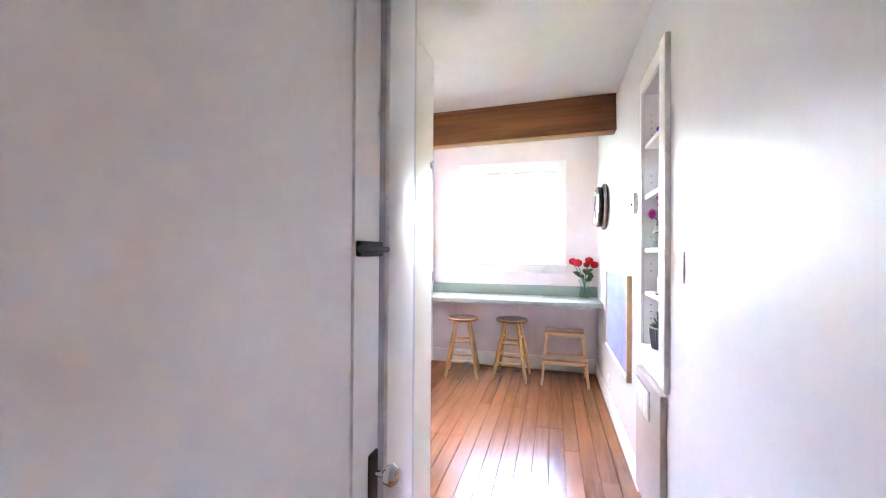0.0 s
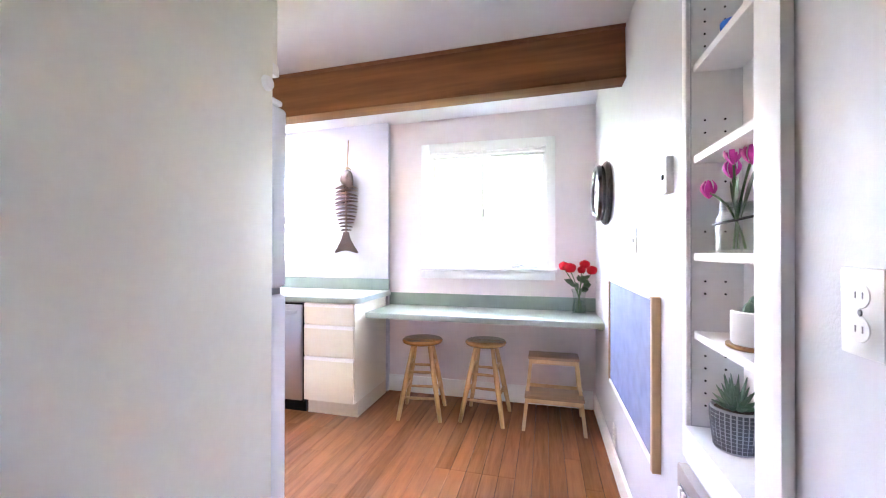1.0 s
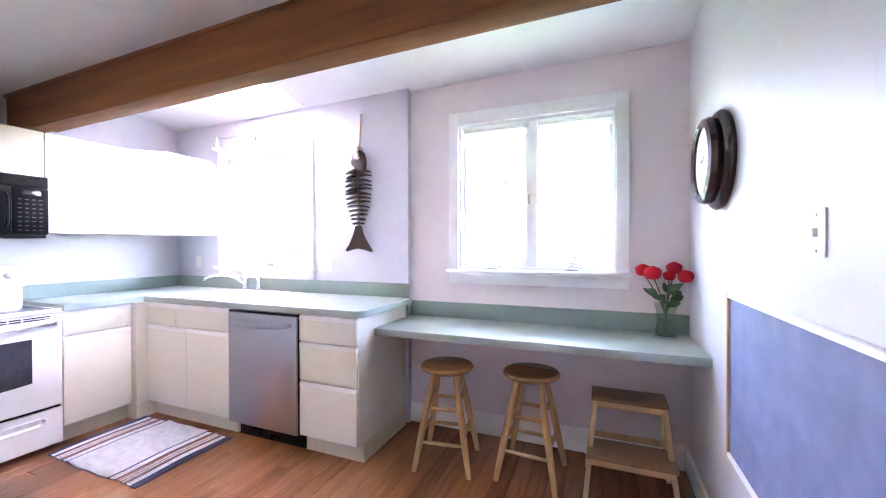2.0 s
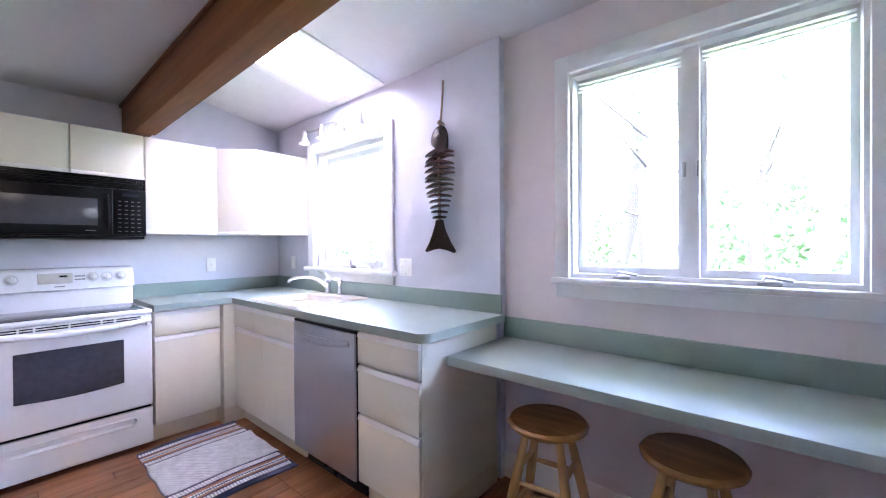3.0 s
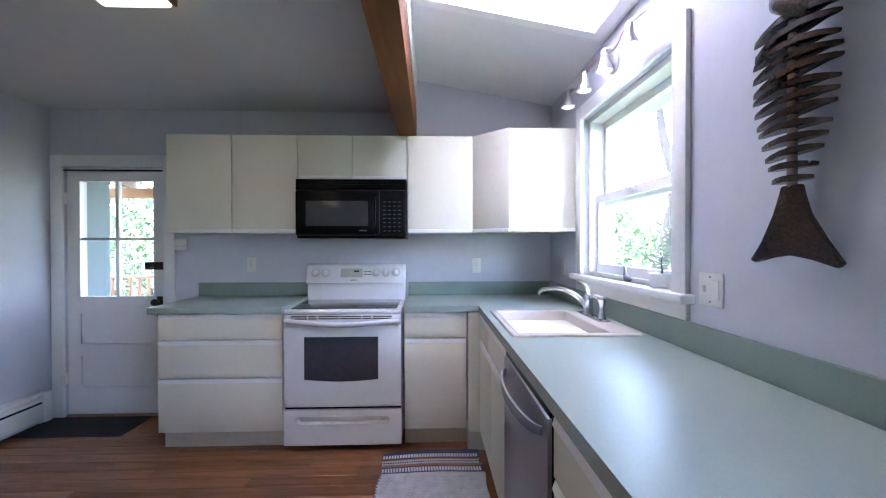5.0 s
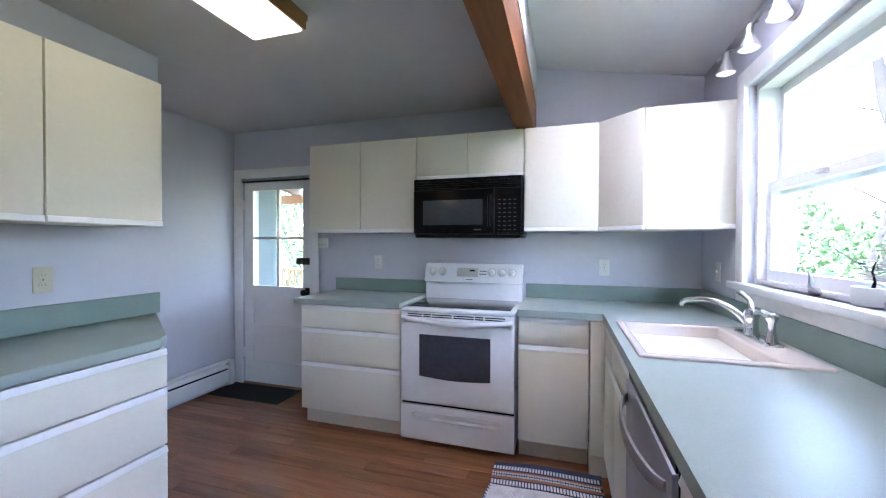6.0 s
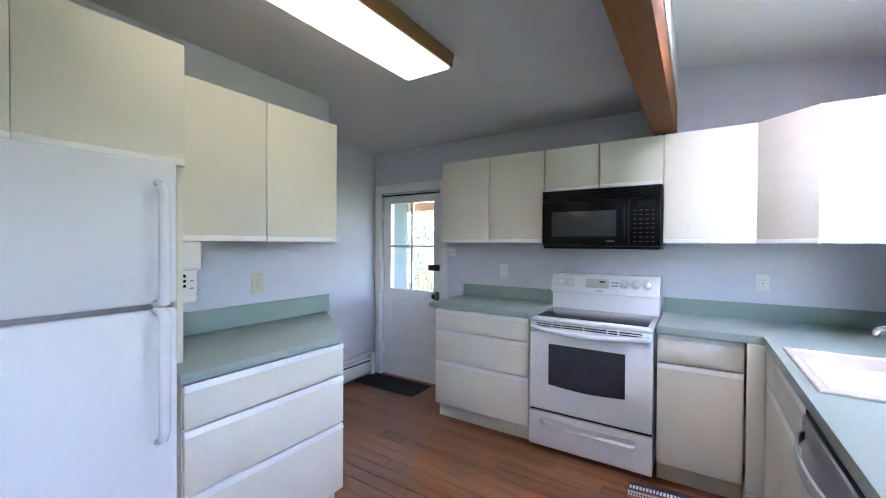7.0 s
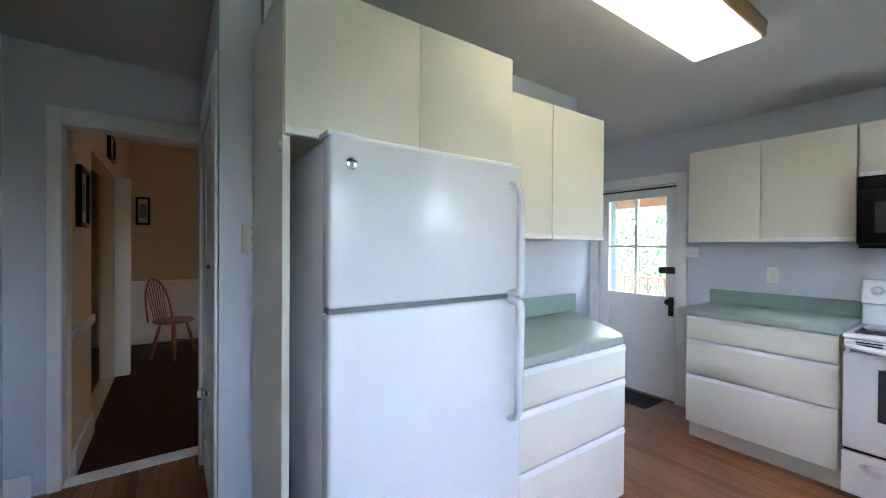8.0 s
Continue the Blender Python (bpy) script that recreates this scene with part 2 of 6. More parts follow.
def smooth(me, angle=40):
    for p in me.polygons:
        p.use_smooth = True
    try:
        me.set_sharp_from_angle(angle=radians(angle))
    except AttributeError:
        pass


def part(name, bm, material, parent=None, label="", kind="", auto=40):
    """One mesh object, in the coordinates of its thing, under a thing or a part."""
    me = bpy.data.meshes.new(name)
    bmesh.ops.recalc_face_normals(bm, faces=bm.faces)
    bm.to_mesh(me)
    bm.free()
    me.materials.append(material)
    smooth(me, auto)
    ob = new(name, me)
    if parent is not None:
        ob.parent = parent
    return tagged(ob, label, "", "", kind)


def setting(name, bm, material, label, category):
    return tagged(part(name, bm, material), label, category, "", "structure")


def box(bm, x0, x1, y0, y1, z0, z1, bevel=0.0, seg=2):
    t = bmesh.new() if bevel else bm
    r = bmesh.ops.create_cube(t, size=1)
    for v in r["verts"]:
        v.co = Vector(((x0 + x1) / 2 + v.co.x * (x1 - x0), (y0 + y1) / 2 + v.co.y * (y1 - y0), (z0 + z1) / 2 + v.co.z * (z1 - z0)))
    if bevel:
        bmesh.ops.bevel(t, geom=t.edges[:], offset=bevel, segments=seg, profile=0.5, affect="EDGES")
        me = bpy.data.meshes.new("tmp")
        t.to_mesh(me)
        t.free()
        bm.from_mesh(me)
        bpy.data.meshes.remove(me)
    return bm


def B(x0, x1, y0, y1, z0, z1, bevel=0.0, seg=2):
    return box(bmesh.new(), x0, x1, y0, y1, z0, z1, bevel, seg)


def prism(pts, z0, z1, bevel=0.0):
    """An upright prism over a plan outline."""
    bm = bmesh.new()
    lo = [bm.verts.new((x, y, z0)) for x, y in pts]
    hi = [bm.verts.new((x, y, z1)) for x, y in pts]
    bm.faces.new(lo[::-1])
    bm.faces.new(hi)
    for i in range(len(pts)):
        j = (i + 1) % len(pts)
        bm.faces.new((lo[i], lo[j], hi[j], hi[i]))
    if bevel:
        bmesh.ops.bevel(bm, geom=bm.edges[:], offset=bevel, segments=2, profile=0.5, affect="EDGES")
    return bm


def lathe(bm, profile, centre=(0, 0, 0), seg=32, axis="z"):
    """Turns a (radius, height) profile about an axis."""
    rings = []
    for r, h in profile:
        ring = []
        for i in range(seg):
            a = 2 * math.pi * i / seg
            p = (r * math.cos(a), r * math.sin(a), h)
            if axis == "x":
                p = (h, r * math.cos(a), r * math.sin(a))
            elif axis == "y":
                p = (r * math.cos(a), h, r * math.sin(a))
            ring.append(bm.verts.new(Vector(centre) + Vector(p)))
        rings.append(ring)
    for a, b in zip(rings, rings[1:]):
        for i in range(seg):
            j = (i + 1) % seg
            bm.faces.new((a[i], a[j], b[j], b[i]))
    for ring, rev in ((rings[0], True), (rings[-1], False)):
        bm.faces.new(ring[::-1] if rev else ring)
    return bm


def tube(bm, pts, radii, seg=12):
    """A round bar along a line of points."""
    pts = [Vector(p) for p in pts]
    if not isinstance(radii, (list, tuple)):
        radii = [radii] * len(pts)
    rings, side = [], None
    for i, p in enumerate(pts):
        d = (pts[min(i + 1, len(pts) - 1)] - pts[max(i - 1, 0)]).normalized()
        if side is None:
            side = d.orthogonal().normalized()
        side = (side - d * side.dot(d)).normalized()
        up = d.cross(side)
        rings.append([bm.verts.new(p + radii[i] * (math.cos(2 * math.pi * k / seg) * side + math.sin(2 * math.pi * k / seg) * up)) for k in range(seg)])
    for a, b in zip(rings, rings[1:]):
        for k in range(seg):
            j = (k + 1) % seg
            bm.faces.new((a[k], a[j], b[j], b[k]))
    bm.faces.new(rings[0][::-1])
    bm.faces.new(rings[-1])
    return bm


def arc(p0, p1, p2, n=10):
    """Points on a soft bend from p0 to p2 with p1 as its handle."""
    p0, p1, p2 = Vector(p0), Vector(p1), Vector(p2)
    return [p0 * (1 - t) ** 2 + p1 * 2 * t * (1 - t) + p2 * t * t for t in (i / n for i in range(n + 1))]


# ---- large structure ----
XW, XE, YN, YNOOK, YS = -3.90, 0.445, 4.20, 4.25, -0.20
JOG = -1.36
SLOPE = 0.18


def ceil_s(x):
    """The old house has settled: the ceilings rise a little to the east."""
    return 2.378 + 0.0175 * (x - XW)


def ceil_n(x, y):
    return 2.44 + 0.0175 * (x - XW) + SLOPE * (4.2 - y)


def slab(bm, x0, x1, y0, y1, under, t0, t1):
    """A sloping board between t0 and t1 above the surface under(x, y)."""
    v = [bm.verts.new((x, y, under(x, y) + t)) for t in (t0, t1) for x, y in ((x0, y0), (x1, y0), (x1, y1), (x0, y1))]
    for f in ((0, 1, 2, 3), (7, 6, 5, 4), (0, 4, 5, 1), (1, 5, 6, 2), (2, 6, 7, 3), (3, 7, 4, 0)):
        bm.faces.new([v[k] for k in f])
    return bm


def wall_with_hole(name, axis, at, thick, a0, a1, z0, z1, holes, material, label):
    """A wall along x (axis 'x', at y) or along y, with rectangular holes (a0, a1, z0, z1)."""
    bm = bmesh.new()
    cuts = sorted({a0, a1, *[h[0] for h in holes], *[h[1] for h in holes]})
    for c0, c1 in zip(cuts, cuts[1:]):
        zs = sorted([(h[2], h[3]) for h in holes if h[0] <= c0 + 1e-6 and h[1] >= c1 - 1e-6])
        z = z0
        for h0, h1 in [*zs, (z1, None)]:
            if h0 > z + 1e-6:
                if axis == "x":
                    box(bm, c0, c1, at, at + thick, z, h0)
                else:
                    box(bm, at, at + thick, c0, c1, z, h0)
            if h1:
                z = h1
    bmesh.ops.remove_doubles(bm, verts=bm.verts, dist=1e-5)
    return setting(name, bm, material, label, "wall")


W1 = (-3.24, -2.31, 1.14, 2.12)
W2 = (-0.975, 0.055, 1.15, 2.175)
SK = (-2.87, -2.35, 3.22, 4.11)

setting("subfloor", B(XW - 0.2, XE + 0.3, YS - 0.02, 4.6, -0.2, -0.02), DARKWOOD, "dark timber subfloor under the boards", "floor")
wall_with_hole("wall_north", "x", YN, 0.20, XW - 0.2, JOG, -0.2, 2.9, [W1], WALL, "pale lavender painted wall with a window over the sink")
wall_with_hole("wall_nook", "x", YNOOK, 0.15, JOG, XE + 0.3, -0.2, 2.9, [W2], NOOKWALL_BOUNCE, "pale lavender wall of the eating nook, pink floor bounce in its colour")
wall_with_hole("wall_west", "y", XW - 0.2, 0.2, 0.1, YN, -0.2, 2.9, [(0.40, 1.16, 0.0, 1.94)], WALL, "pale lavender painted wall behind the range")
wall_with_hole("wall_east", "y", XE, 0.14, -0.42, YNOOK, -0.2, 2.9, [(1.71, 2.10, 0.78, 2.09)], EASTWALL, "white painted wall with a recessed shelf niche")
setting("wall_east_outer", B(XE + 0.145, XE + 0.30, -0.42, YNOOK, -0.2, 2.9), TRIM, "white backing of the shelf niche wall", "wall")
wall_with_hole("wall_south", "x", YS - 0.12, 0.12, -0.60, XE, -0.2, 2.58, [(-0.58, 0.22, -0.02, 2.03)], WALL, "pale painted wall with a cased doorway")
setting("wall_alcove", B(XW, -2.59, 0.18, 0.30, -0.2, 2.58), WALL, "pale lavender painted wall beside the back door", "wall")
setting("wall_partition", B(-2.59, -0.585, 0.96, 1.08, -0.2, 2.58), WALL, "pale lavender painted partition behind the fridge", "wall")
setting("wall_closet_south", B(-2.46, -0.585, -0.32, -0.205, -0.2, 2.58), WALL, "painted wall closing the closet", "wall")
setting("wall_partition_return", B(-2.59, -2.47, 0.18, 0.955, -0.2, 2.58), WALL, "pale lavender painted return wall by the back door", "wall")
# side of the passage, with a closed closet door let into it
wall_with_hole("wall_passage", "y", -0.58, 0.148, -0.14, 1.05, -0.2, 2.58, [(-0.045, 0.815, -0.02, 2.05)], WALL, "off-white painted wall of the short passage")
setting("ceiling_south", slab(bmesh.new(), XW, XE, -0.32, 3.125, lambda x, y: ceil_s(x), 0.0, 0.12), CEIL_SHADED, "flat white ceiling, its shade put into a grey colour", "ceiling")
bm = bmesh.new()
cuts_x, cuts_y = [XW, SK[0], SK[1], XE], [3.125, SK[2], SK[3], 4.25]
for i in range(3):
    for j in range(3):
        if i != 1 or j != 1:
            slab(bm, cuts_x[i], cuts_x[i + 1], cuts_y[j], cuts_y[j + 1], ceil_n, 0.0, 0.14)
setting("ceiling_north", bm, CEIL_LIT, "sloped white painted ceiling with a skylight", "ceiling")
setting("wall_over_beam", slab(bmesh.new(), XW, XE, 3.03, 3.12, lambda x, y: ceil_s(x), 0.125, 0.40), CEIL_SHADED, "upstand over the beam in the shaded ceiling colour", "wall")

# roof light
v_sky = thing("skylight", "bright flat skylight with white frame in the sloped ceiling", "skylight", kind="structure")
for x0, x1, y0, y1 in ((SK[0] - 0.06, SK[0], SK[2] - 0.06, SK[3] + 0.06), (SK[1], SK[1] + 0.06, SK[2] - 0.06, SK[3] + 0.06), (SK[0], SK[1], SK[2] - 0.06, SK[2]), (SK[0], SK[1], SK[3], SK[3] + 0.06)):
    part("frame", slab(bmesh.new(), x0, x1, y0, y1, ceil_n, -0.012, 0.0), TRIM, v_sky)
part("pane", slab(bmesh.new(), SK[0], SK[1], SK[2], SK[3], ceil_n, 0.128, 0.134), SKYPANE, v_sky)

# beam
beam = thing("ceiling_beam", "long dark-stained oak ceiling beam spanning the kitchen", "beam", (0, 3.06, 2.175))
beam.matrix_world = pose(0, 3.06, 2.175, 0, -1.0, 0)
part("beam_body", B(XW, XE, -0.06, 0.06, 0.012, 0.262, 0.006), BEAMW, beam)
part("top_moulding", B(XW, XE, -0.075, -0.06, 0.252, 0.276, 0.004), BEAMW, beam)
part("bottom_board", B(XW + 0.35, XE, -0.064, 0.064, 0.0, 0.012, 0.003), BEAMW, beam)

# baseboards
setting("baseboard_east", B(XE - 0.018, XE, 2.15, YNOOK - 0.02, 0, 0.13, 0.005), TRIM, "white painted baseboard", "baseboard")
setting("baseboard_nook", B(JOG, XE - 0.02, YNOOK - 0.018, YNOOK, 0, 0.15, 0.005), TRIM, "white painted baseboard under the eating counter", "baseboard")
setting("baseboard_alcove", B(XW + 0.02, XW + 0.12, 0.30, 0.318, 0, 0.13, 0.005), TRIM, "white painted baseboard", "baseboard")
setting("baseboard_south", B(0.335, XE - 0.002, YS, YS + 0.018, 0, 0.13, 0.005), TRIM, "white painted baseboard beside the doorway", "baseboard")


def casing(parent, x0, x1, z0, z1, w=0.09, t=0.022, head=None, name="casing", material=None):
    """Flat trim round an opening in the x-z plane, front at y = -t."""
    head = head or w
    m = material or TRIM
    part(name, B(x0 - w, x0, -t, 0, z0, z1 + head, 0.003), m, parent)
    part(name, B(x1, x1 + w, -t, 0, z0, z1 + head, 0.003), m, parent)
    part(name, B(x0, x1, -t, 0, z1, z1 + head, 0.003), m, parent)


# window over the sink: double hung
def double_hung(at, w, h):
    o = thing("window_1", "white double-hung window over the sink, trees outside", "window", at, 0, "", "structure")
    casing(o, 0, w, -0.01, h, 0.085, 0.022)
    part("window_sill", B(-0.11, w + 0.11, -0.055, 0.10, -0.035, 0.0, 0.006), TRIM, o)
    part("apron", B(-0.085, w + 0.085, -0.018, 0, -0.10, -0.037, 0.003), TRIM, o)
    f = bmesh.new()
    for x0, x1, z0, z1 in ((0, 0.03, 0, h), (w - 0.03, w, 0, h), (0.03, w - 0.03, h - 0.03, h), (0.03, w - 0.03, 0, 0.02)):
        box(f, x0, x1, 0.03, 0.16, z0, z1)
    part("window_frame", f, TRIM, o)
    mid = h * 0.47
    for z0, z1, y in ((0.02, mid + 0.032, 0.07), (mid - 0.032, h - 0.03, 0.115)):
        s = bmesh.new()
        for a, b, c, d in ((0.03, 0.065, z0, z1), (w - 0.065, w - 0.03, z0, z1), (0.065, w - 0.065, z0, z0 + 0.05), (0.065, w - 0.065, z1 - 0.045, z1)):
            box(s, a, b, y, y + 0.035, c, d)
        sash = part("sash", s, TRIM, o)
        part("pane", B(0.063, w - 0.063, y + 0.014, y + 0.018, z0 + 0.048, z1 - 0.043), CLEAR, sash).visible_shadow = False
    part("sash_lock", B(w / 2 - 0.03, w / 2 + 0.03, 0.05, 0.07, mid + 0.005, mid + 0.022, 0.004), WHITEP, o)
    return o


double_hung((W1[0], YN, W1[2]), W1[1] - W1[0], W1[3] - W1[2])


# nook window: two casements
def casement(at, w, h):
    o = thing("window_2", "white twin casement window over the eating counter", "window", at, 0, "", "structure")
    casing(o, 0, w, -0.01, h, 0.072, 0.024, 0.085)
    part("window_sill", B(-0.085, w + 0.085, -0.05, 0.08, -0.028, 0.0, 0.006), TRIM, o)
    part("apron", B(-0.072, w + 0.072, -0.02, 0, -0.10, -0.03, 0.003), TRIM, o)
    f = bmesh.new()
    for x0, x1, z0, z1 in ((0, 0.015, 0, h), (w - 0.015, w, 0, h), (0.015, w - 0.015, h - 0.02, h), (0.015, w - 0.015, 0, 0.02), (w / 2 - 0.03, w / 2 + 0.03, 0.02, h - 0.02)):
        box(f, x0, x1, 0.003 if x0 != w / 2 - 0.03 else 0.035, 0.13, z0, z1)
    part("window_frame", f, TRIM, o)
    for x0, x1 in ((0.015, w / 2 - 0.03), (w / 2 + 0.03, w - 0.015)):
        s = bmesh.new()
        for a, b, c, d in ((x0, x0 + 0.025, 0.02, h - 0.02), (x1 - 0.025, x1, 0.02, h - 0.02), (x0 + 0.025, x1 - 0.025, 0.02, 0.055), (x0 + 0.025, x1 - 0.025, h - 0.05, h - 0.02)):
            box(s, a, b, 0.07, 0.105, c, d)
        sash = part("sash", s, TRIM, o)
        part("pane", B(x0 + 0.023, x1 - 0.023, 0.085, 0.089, 0.053, h - 0.048), CLEAR, sash).visible_shadow = False
        for k in range(3):
            part("blind_slat", B(x0 + 0.01, x1 - 0.01, 0.036, 0.062, h - 0.05 - 0.018 * k, h - 0.044 - 0.018 * k), TRIM, o)
        cx = (x0 + x1) / 2
        crank = part("crank", B(cx - 0.045, cx + 0.03, 0.0, 0.035, 0.0, 0.016, 0.004), NICKEL, o)
        c = bmesh.new()
        tube(c, [(cx - 0.03, 0.01, 0.015), (cx - 0.02, 0.0, 0.035), (cx + 0.06, -0.005, 0.024)], [0.006, 0.006, 0.007], 8)
        part("crank_handle", c, NICKEL, crank)
    for x in (w / 2 - 0.030, w / 2 + 0.022):
        part("sash_lock", B(x, x + 0.012, 0.018, 0.034, h * 0.44, h * 0.44 + 0.065, 0.003), NICKEL, o)
    return o


casement((W2[0], YNOOK, W2[2]), W2[1] - W2[0], W2[3] - W2[2])


# back door with four panes, in the west wall
def back_door():
    o = thing("door_1", "closed white half-glazed back door with four panes", "door", (XW, 0.40, 0), 90, "", "structure")
    w, h = 0.76, 1.94
    casing(o, 0, w, 0.0, h, 0.085, 0.022)
    y0, y1 = 0.02, 0.06
    f = bmesh.new()
    gz0, gz1, gx0, gx1 = 0.93, 1.83, 0.10, w - 0.10
    for a, b, c, d in ((0.004, gx0, 0.012, h - 0.004), (gx1, w - 0.004, 0.012, h - 0.004), (gx0, gx1, gz1, h - 0.004), (gx0, gx1, 0.80, gz0), (gx0, gx1, 0.012, 0.22), (gx0, gx1, 0.47, 0.56)):
        box(f, a, b, y0, y1, c, d)
    part("door_frame", f, TRIM, o)
    for c, d in ((0.22, 0.47), (0.56, 0.80)):
        part("panel", B(gx0 - 0.003, gx1 + 0.003, y0 + 0.014, y1 - 0.01, c - 0.003, d + 0.003), TRIM, o)
    gw, gh = gx1 - gx0, gz1 - gz0
    m = bmesh.new()
    box(m, gx0 + gw / 2 - 0.012, gx0 + gw / 2 + 0.012, y0 + 0.004, y1 - 0.004, gz0, gz1)
    part("muntin", m, TRIM, o)
    for k in (1,):
        z = gz0 + gh * k / 2
        for a, b in ((gx0, gx0 + gw / 2 - 0.012), (gx0 + gw / 2 + 0.012, gx1)):
            part("muntin", B(a, b, y0 + 0.006, y1 - 0.006, z - 0.011, z + 0.011), TRIM, o)
    for i in range(2):
        for k in range(2):
            a, z = gx0 + gw / 2 * i, gz0 + gh / 2 * k
            part("pane", B(a, a + gw / 2, 0.038, 0.042, z, z + gh / 2), CLEAR, o).visible_shadow = False
    lk = part("rim_lock", B(w - 0.15, w - 0.02, -0.012, 0.02, 1.14, 1.20, 0.006), BRONZE, o, "dark bronze rim lock")
    c = bmesh.new()
    lathe(c, [(0.012, -0.03), (0.014, -0.012)], (w - 0.09, 0, 1.17), 16, "y")
    part("thumb_turn", c, BRONZE, lk)
    pl = part("handle_plate", B(w - 0.075, w - 0.03, 0.012, 0.02, 0.76, 0.93, 0.003), BRONZE, o, "dark bronze handle plate")
    c = bmesh.new()
    lathe(c, [(0.008, 0.012), (0.010, -0.02), (0.024, -0.030), (0.028, -0.045), (0.020, -0.058), (0.003, -0.060)], (w - 0.053, 0, 0.89), 20, "y")
    part("door_handle", c, BRONZE, pl)
    for z in (0.25, 1.65):
        part("hinge", B(-0.008, 0.012, -0.004, 0.02, z, z + 0.09, 0.002), TRIM, o)
    part("door_sill", B(0.0, w, 0.0, 0.18, -0.02, 0.011, 0.003), PORCHW, o, "worn timber door sill")
    part("draught_strip", B(0.0, w, -0.004, 0.018, 1.905, 1.917), BRONZE, o)
    return o


back_door()

# cased doorway in the south wall
o = thing("doorway_trim", "white painted casing round an open doorway", "trim", (0.22, YS, 0), 180, "", "structure")
casing(o, 0, 0.80, 0.0, 2.03, 0.06, 0.02, 0.095)
setting("threshold", B(-0.58, 0.22, YS - 0.12, YS + 0.0, -0.02, 0.006, 0.003), TRIM, "worn pale threshold strip in the doorway", "threshold")


# closet door in the passage wall, shut with a slide bolt
def closet_door():
    o = thing("door_2", "closed off-white closet door with a black slide bolt", "door", (-0.432, -0.045, 0), 90, "", "structure")
    w, h = 0.86, 2.05
    y0, y1 = 0.012, 0.05
    f = bmesh.new()
    for a, b, c, d in ((0.004, 0.10, 0.01, h - 0.004), (w - 0.138, w - 0.006, 0.01, h - 0.004), (0.10, w - 0.138, h - 0.12, h - 0.004), (0.10, w - 0.138, 0.01, 0.2)):
        box(f, a, b, y0, y1, c, d, 0.002)
    part("door_frame", f, TRIM, o)
    part("panel", B(0.098, w - 0.136, y0 + 0.008, y1 - 0.01, 0.198, h - 0.118), TRIM, o)
    part("casing", B(w, w + 0.190, -0.012, 0.0, 0, h + 0.09, 0.004), TRIM, o)
    part("casing", B(0, w, -0.012, 0.0, h, h + 0.09, 0.004), TRIM, o)
    part("casing", B(-0.09, 0, -0.012, 0.0, 0, h + 0.09, 0.004), TRIM, o)
    b = part("slide_bolt", B(w - 0.135, w - 0.012, -0.002, y0, 1.252, 1.289, 0.004), IRON, o, "black iron slide bolt")
    t = bmesh.new()
    tube(t, [(w - 0.16, -0.006, 1.270), (w - 0.14, -0.008, 1.270), (w + 0.001, -0.008, 1.270)], [0.002, 0.010, 0.007], 10)
    part("bolt", t, IRON, b)
    pl = part("handle_plate", B(w - 0.065, w - 0.02, 0.004, y0, 0.58, 0.76, 0.003), BRONZE, o, "dark bronze handle plate")
    t = bmesh.new()
    lathe(t, [(0.008, 0.01), (0.009, -0.02), (0.022, -0.028), (0.027, -0.045), (0.018, -0.058), (0.003, -0.06)], (w - 0.042, 0, 0.71), 24, "y")
    part("door_handle", t, CHROME, pl, "polished door knob")
    return o


closet_door()


# ---- cabinets ----
def strip_bar(x0, x1, profile):
    """A moulded strip: a (y, z) outline drawn out along x."""
    bm = bmesh.new()
    ends = [[bm.verts.new((x, y, z)) for y, z in profile] for x in (x0, x1)]
    bm.faces.new(ends[0])
    bm.faces.new(ends[1][::-1])
    for i in range(len(profile)):
        j = (i + 1) % len(profile)
        bm.faces.new((ends[0][i], ends[0][j], ends[1][j], ends[1][i]))
    return bm


def front(parent, name, x0, x1, z0, z1, strip="top"):
    """A slab front with a white pull strip: sloping back along its top, or square along its foot."""
    s = 0.026
    a, b = (z0, z1 - s) if strip == "top" else (z0 + s, z1)
    d = part(name, B(x0, x1, -0.019, 0.0, a, b, 0.0015), CREAM, parent)
    if strip == "top":
        c = z1 - s
        prof = [(0.0, c), (-0.0225, c), (-0.0235, c + 0.002), (-0.0165, z1 - 0.001), (-0.0145, z1), (0.0, z1)]
    else:
        prof = [(0.0, z0), (-0.021, z0), (-0.0245, z0 + 0.003), (-0.0235, z0 + s - 0.004), (-0.020, z0 + s), (0.0, z0 + s)]
    part("pull_strip", strip_bar(x0, x1, prof), PULL, d, "white pull strip", auto=12)
    return d


def base_cabinet(label, at, rz, w, d, layout, toe_ends=(0, 0)):
    """layout: list of (kind, x0, x1, z0, z1)."""
    o = thing("base_cabinet", label, "cabinet", at, rz, "base cabinets")
    part("carcass", B(0, w, 0.03, d, 0.12, 0.888), CREAM, o)
    for a in (0.0, w - 0.018):
        part("side_edge", B(a, a + 0.018, 0.0, 0.0298, 0.12, 0.888), CREAM, o)
    part("toe_board", B(toe_ends[0], w - toe_ends[1], 0.05, d, 0, 0.12), TOE, o)
    for k, x0, x1, z0, z1 in layout:
        front(o, k, x0, x1, z0, z1)
    return o


